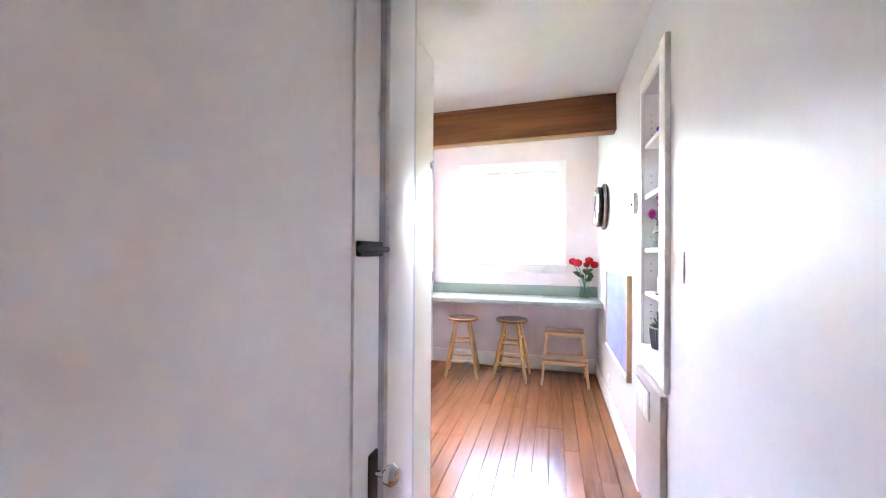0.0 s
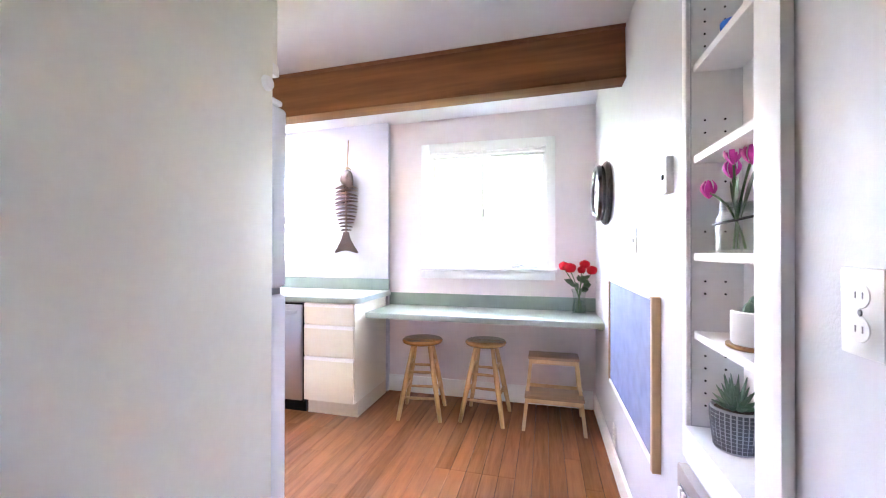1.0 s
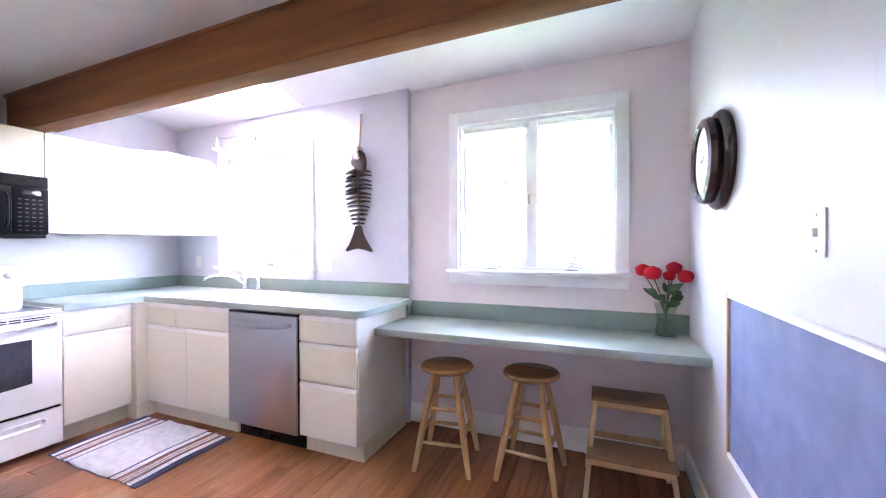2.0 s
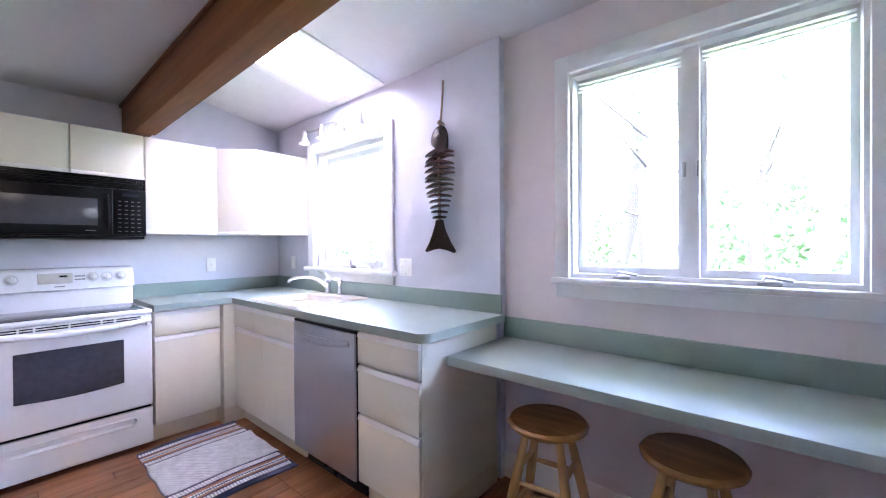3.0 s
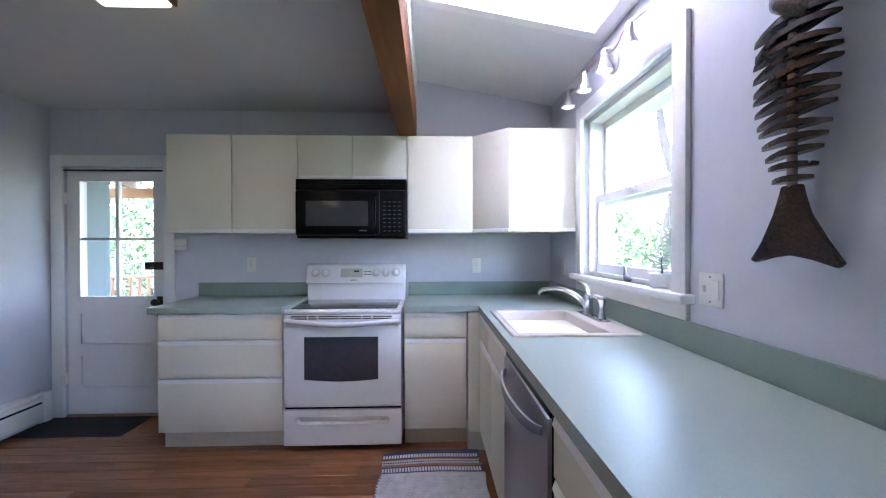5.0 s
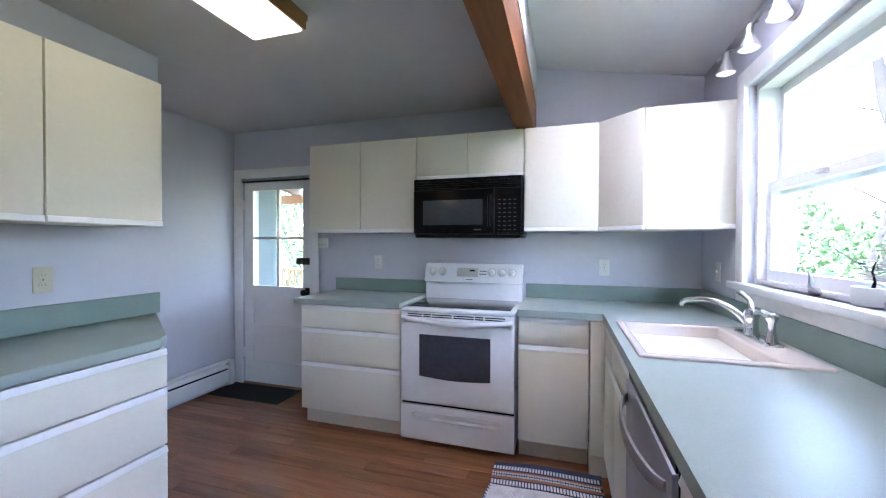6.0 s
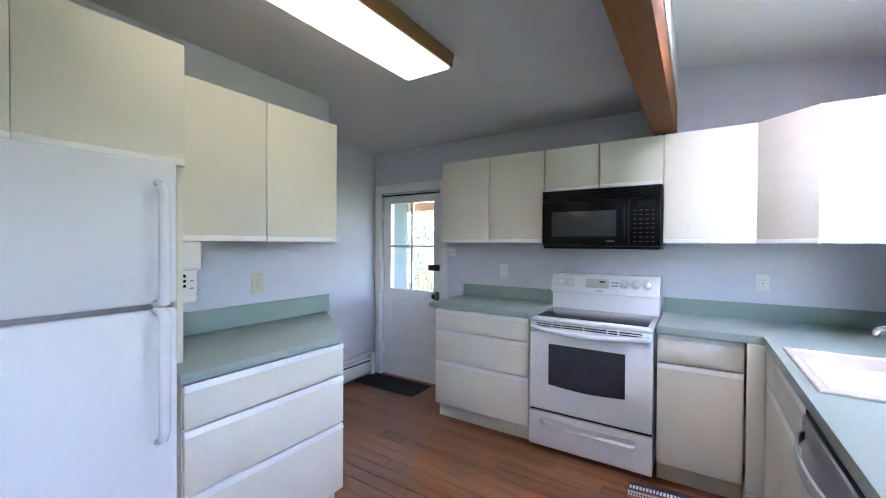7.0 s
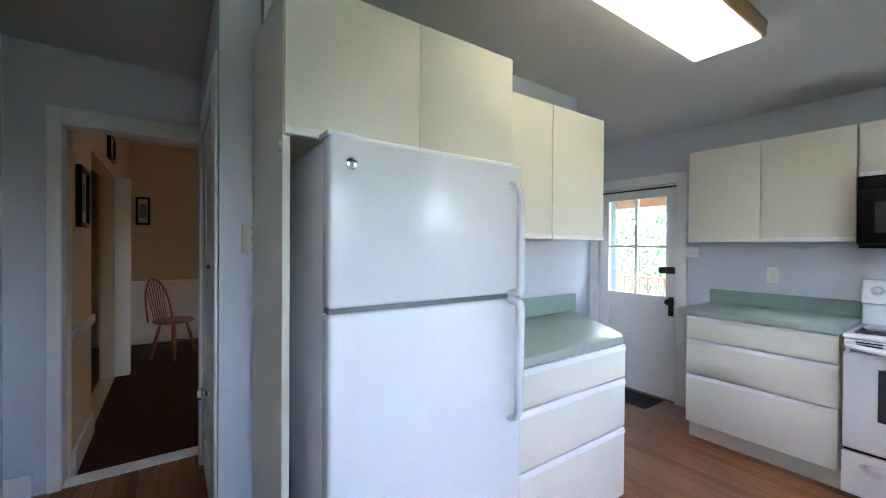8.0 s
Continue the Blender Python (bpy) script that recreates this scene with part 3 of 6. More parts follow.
DR = ((0.125, 0.465), (0.475, 0.713), (0.723, 0.882))
XB = -3.36
base_cabinet("cream base cabinet with three drawers beside the range", (XB, 1.48, 0), 90, 0.79, 0.53, [("drawer", 0.003, 0.787, a, b) for a, b in DR])
base_cabinet("cream base cabinet with one drawer over a door", (XB, 3.055, 0), 90, 0.41, 0.53, [("door", 0.003, 0.405, 0.125, 0.713), ("drawer", 0.003, 0.405, 0.723, 0.882)])
YB = 3.565
base_cabinet("cream sink cabinet with two doors", (-3.30, YB, 0), 0, 0.885, 0.60, [("door", 0.01, 0.445, 0.125, 0.713), ("door", 0.450, 0.882, 0.125, 0.713), ("false_front", 0.01, 0.33, 0.723, 0.882), ("false_front", 0.335, 0.882, 0.723, 0.882)])
base_cabinet("cream base cabinet with three drawers and a plain end", (-1.80, YB, 0), 0, 0.435, 0.60, [("drawer", 0.004, 0.431, a, b) for a, b in DR])
base_cabinet("cream base cabinet with three drawers beside the fridge", (-1.40, 1.685, 0), 180, 0.76, 0.59, [("drawer", 0.003, 0.757, a, b) for a, b in DR])
o = thing("corner_filler", "cream corner filler between two cabinet runs", "cabinet panel", (XB, 3.47, 0))
part("filler", B(-0.02, 0.06, 0.0, 0.09, 0.12, 0.888), CREAM, o)
part("toe_board", B(-0.10, 0.06, 0.0, 0.16, 0.0, 0.118), TOE, o)


def counter(name, label, outline, z1, t, r=0.008, material=None):
    o = thing(name, label, "worktop")
    part("slab", prism(outline, z1 - t, z1, r), GREEN, o)
    return o


CT = 0.932
c = counter("worktop", "pale green laminate worktop by the range", [(XW, 1.425), (-3.32, 1.425), (-3.32, 2.273), (XW, 2.273)], CT, 0.042)
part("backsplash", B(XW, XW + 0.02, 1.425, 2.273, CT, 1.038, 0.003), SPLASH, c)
# the L-shaped top leaves room for the sink bowl
ZB, ZT = CT - 0.042, CT
c = thing("worktop", "L-shaped pale green laminate worktop with a sink", "worktop")
SX0, SX1, SY0, SY1 = -3.085, -2.44, 3.578, 4.145
bm = bmesh.new()
rnd = [(-1.33 + 0.0, 4.198), (-1.33, 3.60)] + [(-1.39 + 0.06 * math.cos(a), 3.60 - 0.06 * math.sin(a)) for a in [math.pi / 2 * k / 6 for k in range(1, 7)]]
lo, hi = [], []
loop = [(XW, 4.198), (XW, 3.052), (-3.32, 3.052), (-3.32, 3.54)] + rnd[::-1]
outer_t = [bm.verts.new((x, y, ZT)) for x, y in loop]
outer_b = [bm.verts.new((x, y, ZB)) for x, y in loop]
hole = [(SX0 + 0.02, SY0 + 0.02), (SX1 - 0.02, SY0 + 0.02), (SX1 - 0.02, SY1 - 0.09), (SX0 + 0.02, SY1 - 0.09)]
hole_t = [bm.verts.new((x, y, ZT)) for x, y in hole]
hole_b = [bm.verts.new((x, y, ZB)) for x, y in hole]
for vs_o, vs_h in ((outer_t, hole_t), (outer_b, hole_b)):
    es = [bm.edges.new((a, b)) for vs in (vs_o, vs_h) for a, b in zip(vs, vs[1:] + vs[:1])]
    bmesh.ops.triangle_fill(bm, edges=es, use_beauty=True)
for t_, b_ in ((outer_t, outer_b), (hole_t, hole_b)):
    for i in range(len(t_)):
        j = (i + 1) % len(t_)
        bm.faces.new((t_[i], t_[j], b_[j], b_[i]))
part("slab", bm, GREEN, c)
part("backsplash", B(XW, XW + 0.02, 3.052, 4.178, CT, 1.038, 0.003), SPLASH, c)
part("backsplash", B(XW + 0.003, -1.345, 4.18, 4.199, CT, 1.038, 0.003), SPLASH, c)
c = counter("worktop", "pale green laminate worktop beside the fridge", [(-1.385, 1.082), (-1.385, 1.715), (-2.12, 1.715), (-2.19, 1.66), (-2.56, 1.10), (-2.56, 1.082)], CT, 0.042)
part("backsplash", B(-2.58, -1.385, 1.081, 1.10, CT, 1.05, 0.003), SPLASH, c)
NT = 0.80
c = counter("eating_counter", "low pale green laminate eating counter under the window", [(JOG + 0.003, 3.72), (XE - 0.002, 3.72), (XE - 0.002, 4.248), (JOG + 0.003, 4.248)], NT, 0.045, 0.006)
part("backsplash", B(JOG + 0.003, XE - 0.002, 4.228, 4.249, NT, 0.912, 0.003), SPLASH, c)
part("wall_cleat", B(XE - 0.03, XE - 0.002, 3.80, 4.2, NT - 0.07, NT - 0.046), GREEN, c)


def upper_cabinet(label, at, rz, w, d, z0, z1, doors):
    o = thing("wall_cabinet", label, "cabinet", at, rz, "wall cabinets")
    part("carcass", B(0, w, 0.0, d, z0 + 0.004, z1), CREAM, o)
    for x0, x1 in doors:
        front(o, "door", x0 + 0.004, x1 - 0.004, z0, z1, "foot")
    return o


XU = -3.585
upper_cabinet("cream wall cabinet with two doors and white foot strips", (XU, 1.39, 0), 90, 0.905, 0.314, 1.415, 2.10, [(0, 0.45), (0.45, 0.905)])
upper_cabinet("short cream wall cabinet over the microwave", (XU, 2.297, 0), 90, 0.765, 0.314, 1.79, 2.10, [(0, 0.382), (0.382, 0.765)])
upper_cabinet("cream wall cabinet with a single door", (XU, 3.064, 0), 90, 0.47, 0.314, 1.415, 2.10, [(0, 0.47)])
o = thing("wall_cabinet", "cream diagonal corner wall cabinet beside the window", "cabinet", (XU, 3.536, 0), 0, "wall cabinets")
part("carcass", prism([(-0.314, 0), (0, 0), (0.225, 0.225), (0.225, 0.662), (-0.314, 0.662)], 1.419, 2.10), CREAM, o)
dd = bmesh.new()
box(dd, 0.003, 0.315, -0.019, 0, 1.439, 2.10, 0.0025)
dd.transform(pose(0, 0, 0, 0, 0, 45))
dd = part("door", dd, CREAM, o)
ps = bmesh.new()
box(ps, 0.003, 0.315, -0.026, 0, 1.415, 1.439, 0.004)
ps.transform(pose(0, 0, 0, 0, 0, 45))
part("pull_strip", ps, PULL, dd, "white pull strip")
part("pull_strip", B(0.226, 0.236, 0.235, 0.66, 1.415, 1.439, 0.003), PULL, o, "white foot strip")
upper_cabinet("cream wall cabinet with two doors over the side worktop", (-1.453, 1.452, 0), 180, 0.867, 0.368, 1.41, 2.095, [(0, 0.42), (0.42, 0.867)])

# fridge surround
o = thing("fridge_surround", "tall cream fridge surround with a two-door cabinet above", "cabinet", (-0.545, 1.59, 0), 180, "wall cabinets")
part("side_panel", B(0.0, 0.022, 0.0, 0.505, 0, 2.15, 0.002), CREAM, o)
part("side_panel", B(0.883, 0.905, 0.0, 0.50, 0.94, 2.15, 0.002), CREAM, o)
part("carcass", B(0.023, 0.882, 0.0, 0.50, 1.705, 2.15), CREAM, o)
for x0, x1 in ((0.003, 0.4515), (0.4535, 0.903)):
    front(o, "door", x0, x1, 1.69, 2.15, "foot")
h = bmesh.new()
lathe(h, [(0.004, 0.0), (0.014, 0.004), (0.018, 0.014), (0.012, 0.024), (0.004, 0.028)], (-0.012, 0.02, 1.66), 16, "x")
part("hook", h, WHITEP, o, "white plastic hook")


# ---- sink ----
o = thing("sink", "bisque enamel drop-in kitchen sink", "sink", (SX0, SY0, CT))
w, d = SX1 - SX0, SY1 - SY0
bm = bmesh.new()
outer = [(0, 0), (w, 0), (w, d), (0, d)]
inner = [(0.035, 0.035), (w - 0.035, 0.035), (w - 0.035, d - 0.13), (0.035, d - 0.13)]
low = [(0.050, 0.050), (w - 0.050, 0.050), (w - 0.050, d - 0.145), (0.050, d - 0.145)]
rings = [[bm.verts.new((x, y, z)) for x, y in pts] for pts, z in ((outer, 0.001), (outer, 0.012), (inner, 0.012), (inner, -0.01), (low, -0.215))]
for a, b in zip(rings, rings[1:]):
    for i in range(4):
        j = (i + 1) % 4
        bm.faces.new((a[i], a[j], b[j], b[i]))
bm.faces.new(rings[-1])
bmesh.ops.bevel(bm, geom=[e for e in bm.edges], offset=0.009, segments=3, profile=0.5, affect="EDGES")
part("basin", bm, SINK, o)
part("drain", lathe(bmesh.new(), [(0.04, -0.214), (0.04, -0.206), (0.03, -0.204)], (w / 2, d / 2 - 0.05, 0), 24), CHROME, o, "chrome drain")

o = thing("faucet", "chrome single-spout kitchen faucet with side spray", "faucet", (-2.865, 4.075, CT + 0.012))
part("deck_plate", B(-0.10, 0.20, -0.028, 0.028, 0, 0.012, 0.005), CHROME, o)
part("body", lathe(bmesh.new(), [(0.030, 0.01), (0.026, 0.03), (0.024, 0.075), (0.028, 0.09), (0.022, 0.115), (0.006, 0.122)], (0, 0, 0), 24), CHROME, o)
sp = bmesh.new()
tube(sp, arc((-0.01, -0.01, 0.055), (-0.075, -0.07, 0.165), (-0.215, -0.185, 0.118), 12) + [Vector((-0.228, -0.196, 0.106)), Vector((-0.230, -0.198, 0.088))], [0.014] * 8 + [0.012] * 5 + [0.014, 0.0145], 14)
part("spout", sp, CHROME, o)
hn = bmesh.new()
tube(hn, arc((0, 0, 0.115), (-0.02, 0.01, 0.16), (-0.13, 0.0, 0.175), 8), [0.012, 0.012, 0.011, 0.010, 0.010, 0.010, 0.011, 0.012, 0.010], 12)
part("lever", hn, CHROME, o)
sb = part("side_spray", lathe(bmesh.new(), [(0.022, 0.01), (0.018, 0.03), (0.013, 0.05), (0.013, 0.085), (0.021, 0.10), (0.020, 0.12), (0.008, 0.125)], (0.140, 0.012, 0), 20), CHROME, o)
nz = bmesh.new()
tube(nz, [(0.140, 0.012, 0.108), (0.100, 0.0, 0.120), (0.088, -0.004, 0.116)], [0.016, 0.013, 0.010], 12)
part("nozzle", nz, CHROME, sb)


# ---- range ----
def make_range():
    o = thing("range", "white freestanding electric range with black glass cooktop", "range", (-3.345, 2.285, 0), 90)
    w, d = 0.755, 0.535
    part("body", B(0.004, w - 0.004, 0.0, d, 0.035, 0.885, 0.004), WHITE, o)
    for x in (0.04, w - 0.08):
        for y in (0.06, d - 0.10):
            part("foot", B(x, x + 0.04, y, y + 0.04, 0, 0.034), BLACK, o)
    # drawer with a long scooped grip
    bm = bmesh.new()
    x0, x1, z0, z1, yf, yb = 0.002, w - 0.002, 0.04, 0.268, -0.030, -0.001
    cx, cz, half, rr = w / 2 - 0.002, 0.206, 0.262, 0.021

    def stadium(grow, y, drop=0.0):
        pts = []
        for k in range(28):
            t_ = 2 * math.pi * k / 28
            side_x = half if math.cos(t_) >= 0 else -half
            pts.append(bm.verts.new((cx + side_x + (rr + grow) * 1.6 * math.cos(t_), y, cz + drop + (rr + grow) * math.sin(t_) - 0.008 * (1 - (math.cos(t_) * 0.9) ** 2) * (1 if math.sin(t_) < 0 else 0.2))))
        return pts

    rim = [bm.verts.new(q) for q in ((x0, yf, z0), (x1, yf, z0), (x1, yf, z1), (x0, yf, z1))]
    back = [bm.verts.new(q) for q in ((x0, yb, z0), (x1, yb, z0), (x1, yb, z1), (x0, yb, z1))]
    for i in range(4):
        j = (i + 1) % 4
        bm.faces.new((rim[i], rim[j], back[j], back[i]))
    bm.faces.new(back)
    lips = [stadium(0.006, yf), stadium(0.002, yf - 0.004), stadium(-0.002, yf - 0.003), stadium(-0.008, yf + 0.016, 0.004)]
    es = [bm.edges.new((u, v)) for ring in (rim, lips[0]) for u, v in zip(ring, ring[1:] + ring[:1]) if not bm.edges.get((u, v))]
    es += [e for e in (bm.edges.get((u, v)) for u, v in zip(rim, rim[1:] + rim[:1])) if e and e not in es]
    bmesh.ops.triangle_fill(bm, edges=es, use_beauty=True)
    for p, q in zip(lips, lips[1:]):
        for i in range(28):
            j = (i + 1) % 28
            bm.faces.new((p[i], p[j], q[j], q[i]))
    bm.faces.new(lips[-1])
    dr = part("drawer", bm, WHITE, o, auto=22)
    part("door_gap", B(0.006, w - 0.006, -0.012, -0.001, 0.269, 0.286), BLACK, o)
    # oven door
    dz0, dz1 = 0.287, 0.815
    od = part("oven_door", B(0.002, w - 0.002, -0.036, -0.001, dz0, dz1, 0.010, 3), WHITE, o)
    g = bmesh.new()
    gx0, gx1, gz0, gz1 = 0.135, w - 0.150, 0.455, 0.740
    fr = []
    for y in (-0.0385, -0.030):
        row = [(gx0, y, gz1), (gx1, y, gz1), (gx1, y, gz0 + 0.012)]
        row += [(gx1 + (gx0 - gx1) * k / 8, y, gz0 + 0.012 - 0.014 * math.sin(math.pi * k / 8)) for k in range(1, 8)] + [(gx0, y, gz0 + 0.012)]
        fr.append([g.verts.new(p) for p in row])
    g.faces.new(fr[0])
    g.faces.new(fr[1][::-1])
    for i in range(len(fr[0])):
        j = (i + 1) % len(fr[0])
        g.faces.new((fr[0][i], fr[0][j], fr[1][j], fr[1][i]))
    part("oven_window", g, OVENGLASS, od, "dark glass oven window")
    hd = bmesh.new()
    pts = [(0.012 + (w - 0.024) * k / 16, -0.048 - 0.020 * math.sin(math.pi * k / 16), 0.848 - 0.026 * math.sin(math.pi * k / 16)) for k in range(17)]
    tube(hd, pts, [0.012] + [0.017] * 15 + [0.012], 12)
    for x in (0.014, w - 0.034):
        box(hd, x, x + 0.02, -0.05, -0.01, 0.805, 0.862, 0.004)
    part("door_handle", hd, WHITE, od)
    # vent strip over the door
    part("vent_trim", B(0.004, w - 0.004, -0.030, -0.002, 0.825, 0.882, 0.006), WHITE, o)
    for k, (x, ln) in enumerate(((0.05, 0.10), (0.160, 0.052), (0.222, 0.132), (0.364, 0.132), (0.506, 0.052), (0.570, 0.125))):
        for j in range(2):
            part("vent_slot", B(x, x + ln, -0.033, -0.029, 0.852 + 0.014 * j, 0.859 + 0.014 * j), BLACK, o)
    # cooktop
    ck = part("cooktop", B(0.0, w, -0.035, d - 0.085, 0.886, 0.912, 0.008, 3), WHITE, o)
    part("glass_top", B(0.035, w - 0.035, 0.015, d - 0.10, 0.908, 0.9155, 0.002), BLACKGLASS, ck, "black glass cooktop")
    # backguard
    part("riser", B(0.006, w - 0.006, d - 0.085, d - 0.01, 0.886, 1.035, 0.004), WHITE, o)
    bg = bmesh.new()
    prof = [(d - 0.115, 1.038), (d - 0.112, 1.05), (d - 0.082, 1.165), (d - 0.060, 1.182), (d - 0.005, 1.184), (d - 0.005, 1.038)]
    ra = [[bg.verts.new((x, y, z)) for y, z in prof] for x in (0.002, w - 0.002)]
    bg.faces.new(ra[0])
    bg.faces.new(ra[1][::-1])
    for i in range(len(prof)):
        j = (i + 1) % len(prof)
        bg.faces.new((ra[0][i], ra[0][j], ra[1][j], ra[1][i]))
    bmesh.ops.bevel(bg, geom=bg.edges[:], offset=0.008, segments=2, profile=0.5, affect="EDGES")
    cp = part("control_panel", bg, WHITE, o)
    tilt = 14.6

    def on_panel(x, z):
        return pose(x, d - 0.112 + (z - 1.05) * 0.261, z, -tilt)

    for x in (0.07, 0.145, 0.525, 0.60, 0.675):
        k = lathe(bmesh.new(), [(0.027, 0.003), (0.025, -0.006), (0.020, -0.010), (0.018, -0.026), (0.014, -0.029)], (0, 0, 0), 24, "y")
        box(k, -0.005, 0.005, -0.034, -0.008, -0.02, 0.02, 0.002)
        k.transform(on_panel(x, 1.117))
        part("knob", k, WHITEP, cp)
        sk = lathe(bmesh.new(), [(0.034, 0.003), (0.034, -0.0012), (0.031, -0.0016), (0.029, -0.0012)], (0, 0, 0), 28, "y")
        sk.transform(on_panel(x, 1.117))
        part("knob_ring", sk, RINGP, cp, "grey printed ring round a knob")
    dp = B(-0.09, 0.075, -0.003, 0.003, -0.034, 0.034, 0.004)
    dp.transform(on_panel(0.35, 1.117))
    dp = part("display_panel", dp, DIAL, cp)
    e = B(0.005, 0.055, -0.005, -0.002, 0.002, 0.022)
    e.transform(on_panel(0.35, 1.117))
    part("clock_display", e, DISPLAYP, dp, "pale green clock display")
    e = B(0.012, 0.048, -0.0056, -0.0048, 0.007, 0.017)
    e.transform(on_panel(0.35, 1.117))
    part("digits", e, BLACK, dp)
    for k in range(3):
        for j in range(2):
            e = B(-0.008, 0.008, -0.003, 0.002, -0.004, 0.004, 0.001)
            e.transform(on_panel(0.443 + 0.018 * k, 1.105 + 0.022 * j))
            part("button", e, GREYP, cp)
    e = B(-0.025, 0.025, -0.002, 0.002, -0.003, 0.003)
    e.transform(on_panel(0.36, 1.063))
    part("badge", e, GREYP, cp)
    return o


make_range()


# ---- microwave ----
def make_microwave():
    o = thing("microwave", "black over-the-range microwave under a wall cabinet", "microwave", (-3.525, 2.300, 1.375), 90)
    w, h, d = 0.758, 0.412, 0.37
    part("body", B(0, w, 0.0, d, 0.02, h, 0.004), BLACK, o)
    part("base_pan", B(0.01, w - 0.01, -0.01, d, 0.0, 0.019, 0.003), BLACK, o)
    dw = 0.575
    dr = part("door", B(0.004, dw, -0.032, -0.001, 0.028, h - 0.085, 0.006), BLACK, o)
    part("window", B(0.075, 0.50, -0.0345, -0.030, 0.085, h - 0.155, 0.001), mat("microwave_window", (0.05, 0.05, 0.055), 0.2, vary=0.1), dr, "dark meshed microwave window")
    hd = bmesh.new()
    tube(hd, [(0.545, -0.032, 0.075), (0.545, -0.056, 0.095), (0.545, -0.060, 0.18), (0.545, -0.056, h - 0.15), (0.545, -0.032, h - 0.13)], 0.009, 10)
    part("handle", hd, BLACK, dr)
    vt = part("vent_panel", B(0.004, w - 0.004, -0.024, -0.001, h - 0.080, h - 0.004, 0.003), BLACK, o)
    for k in range(4):
        part("vent_slat", B(0.02, w - 0.02, -0.030, -0.022, h - 0.074 + 0.016 * k, h - 0.066 + 0.016 * k, 0.001), BLACK, vt)
    cp = part("control_panel", B(dw + 0.004, w - 0.004, -0.030, -0.001, 0.028, h - 0.085, 0.005), BLACK, o)
    part("display", B(dw + 0.05, w - 0.045, -0.0325, -0.029, h - 0.130, h - 0.105), BLACKGLASS, cp)
    for r in range(8):
        for c_ in range(4):
            x = dw + 0.028 + c_ * 0.034
            z = 0.048 + r * 0.0285
            part("key", B(x, x + 0.017, -0.0322, -0.029, z, z + 0.005), KEYP, cp)
    part("badge", B(0.44, 0.49, -0.0335, -0.031, 0.050, 0.056), GREYP, dr)
    return o


make_microwave()


# ---- dishwasher ----
o = thing("dishwasher", "stainless steel dishwasher with a curved bar handle", "dishwasher", (-2.410, 3.545, 0))
part("tub", B(0.006, 0.600, 0.03, 0.58, 0.10, 0.885), BLACK, o)
dd = part("door", B(0.004, 0.602, -0.012, 0.028, 0.115, 0.868, 0.006), STEEL, o)
part("toe_panel", B(0.02, 0.59, 0.07, 0.09, 0.0, 0.10), BLACK, o)
part("edge_strip", B(0.603, 0.6085, 0.0, 0.03, 0.10, 0.884), BLACK, o)
part("top_edge", B(0.004, 0.602, -0.004, 0.028, 0.869, 0.884), BLACK, o)
hd = bmesh.new()
rows = []
for k in range(21):
    f = k / 20
    bow = math.sin(math.pi * f) ** 0.55
    x, y, z = 0.040 + 0.520 * f, -0.013 - 0.046 * bow, 0.815 - 0.010 * bow
    tall = 0.013 + 0.008 * bow
    rows.append([hd.verts.new((x, y + dy, z + dz * tall)) for dy, dz in ((0.004, -1), (-0.003, -0.93), (-0.006, 0.0), (-0.003, 0.93), (0.004, 1), (0.006, 0.0))])
for p_, q_ in zip(rows, rows[1:]):
    for i in range(6):
        j = (i + 1) % 6
        hd.faces.new((p_[i], p_[j], q_[j], q_[i]))
hd.faces.new(rows[0][::-1])
hd.faces.new(rows[-1])
part("handle", hd, STEEL, dd)

# ---- fridge ----
o = thing("fridge", "white top-freezer fridge with long side handles", "fridge", (-0.628, 1.755, 0), 180)
w, d = 0.735, 0.64
part("body", B(0.004, w - 0.004, 0.068, d, 0.04, 1.665, 0.006), WHITE, o)
part("base_grille", B(0.02, w - 0.02, 0.05, 0.10, 0.0, 0.085), BLACK, o)
fz = part("freezer_door", B(0, w, 0.0, 0.062, 1.198, 1.672, 0.012, 3), WHITE, o)
fd = part("fridge_door", B(0, w, 0.0, 0.062, 0.09, 1.180, 0.012, 3), WHITE, o)
for dr, z0, z1 in ((fz, 1.20, 1.60), (fd, 0.74, 1.178)):
    hd = bmesh.new()
    near, far = (z0, z1) if dr is fz else (z1, z0)
    zs = [(0.0, 0.002), (0.004, -0.020), (0.02, -0.040), (0.06, -0.047), (0.5, -0.047), (0.90, -0.044), (0.975, -0.028), (1.0, 0.002)]
    tube(hd, [(0, y, near + (far - near) * f) for f, y in zs], [0.015, 0.016, 0.015, 0.0135, 0.0125, 0.012, 0.0115, 0.011], 14)
    hd.transform(Matrix.Translation((w - 0.058, 0, 0)) @ Matrix.Diagonal((1.35, 1.0, 1.0, 1.0)))
    part("door_handle", hd, WHITE, dr)
bd = lathe(bmesh.new(), [(0.017, 0.0), (0.017, -0.003), (0.013, -0.005), (0.003, -0.005)], (0.062, 0, 1.598), 28, "y")
part("badge", bd, CHROME, fz, "round chrome badge")
part("hinge_cover", B(0.0, 0.09, 0.02, 0.10, 1.673, 1.688, 0.005), WHITE, o)
part("gasket", B(0.006, w - 0.006, 0.02, 0.066, 1.181, 1.197), GREYP, o)

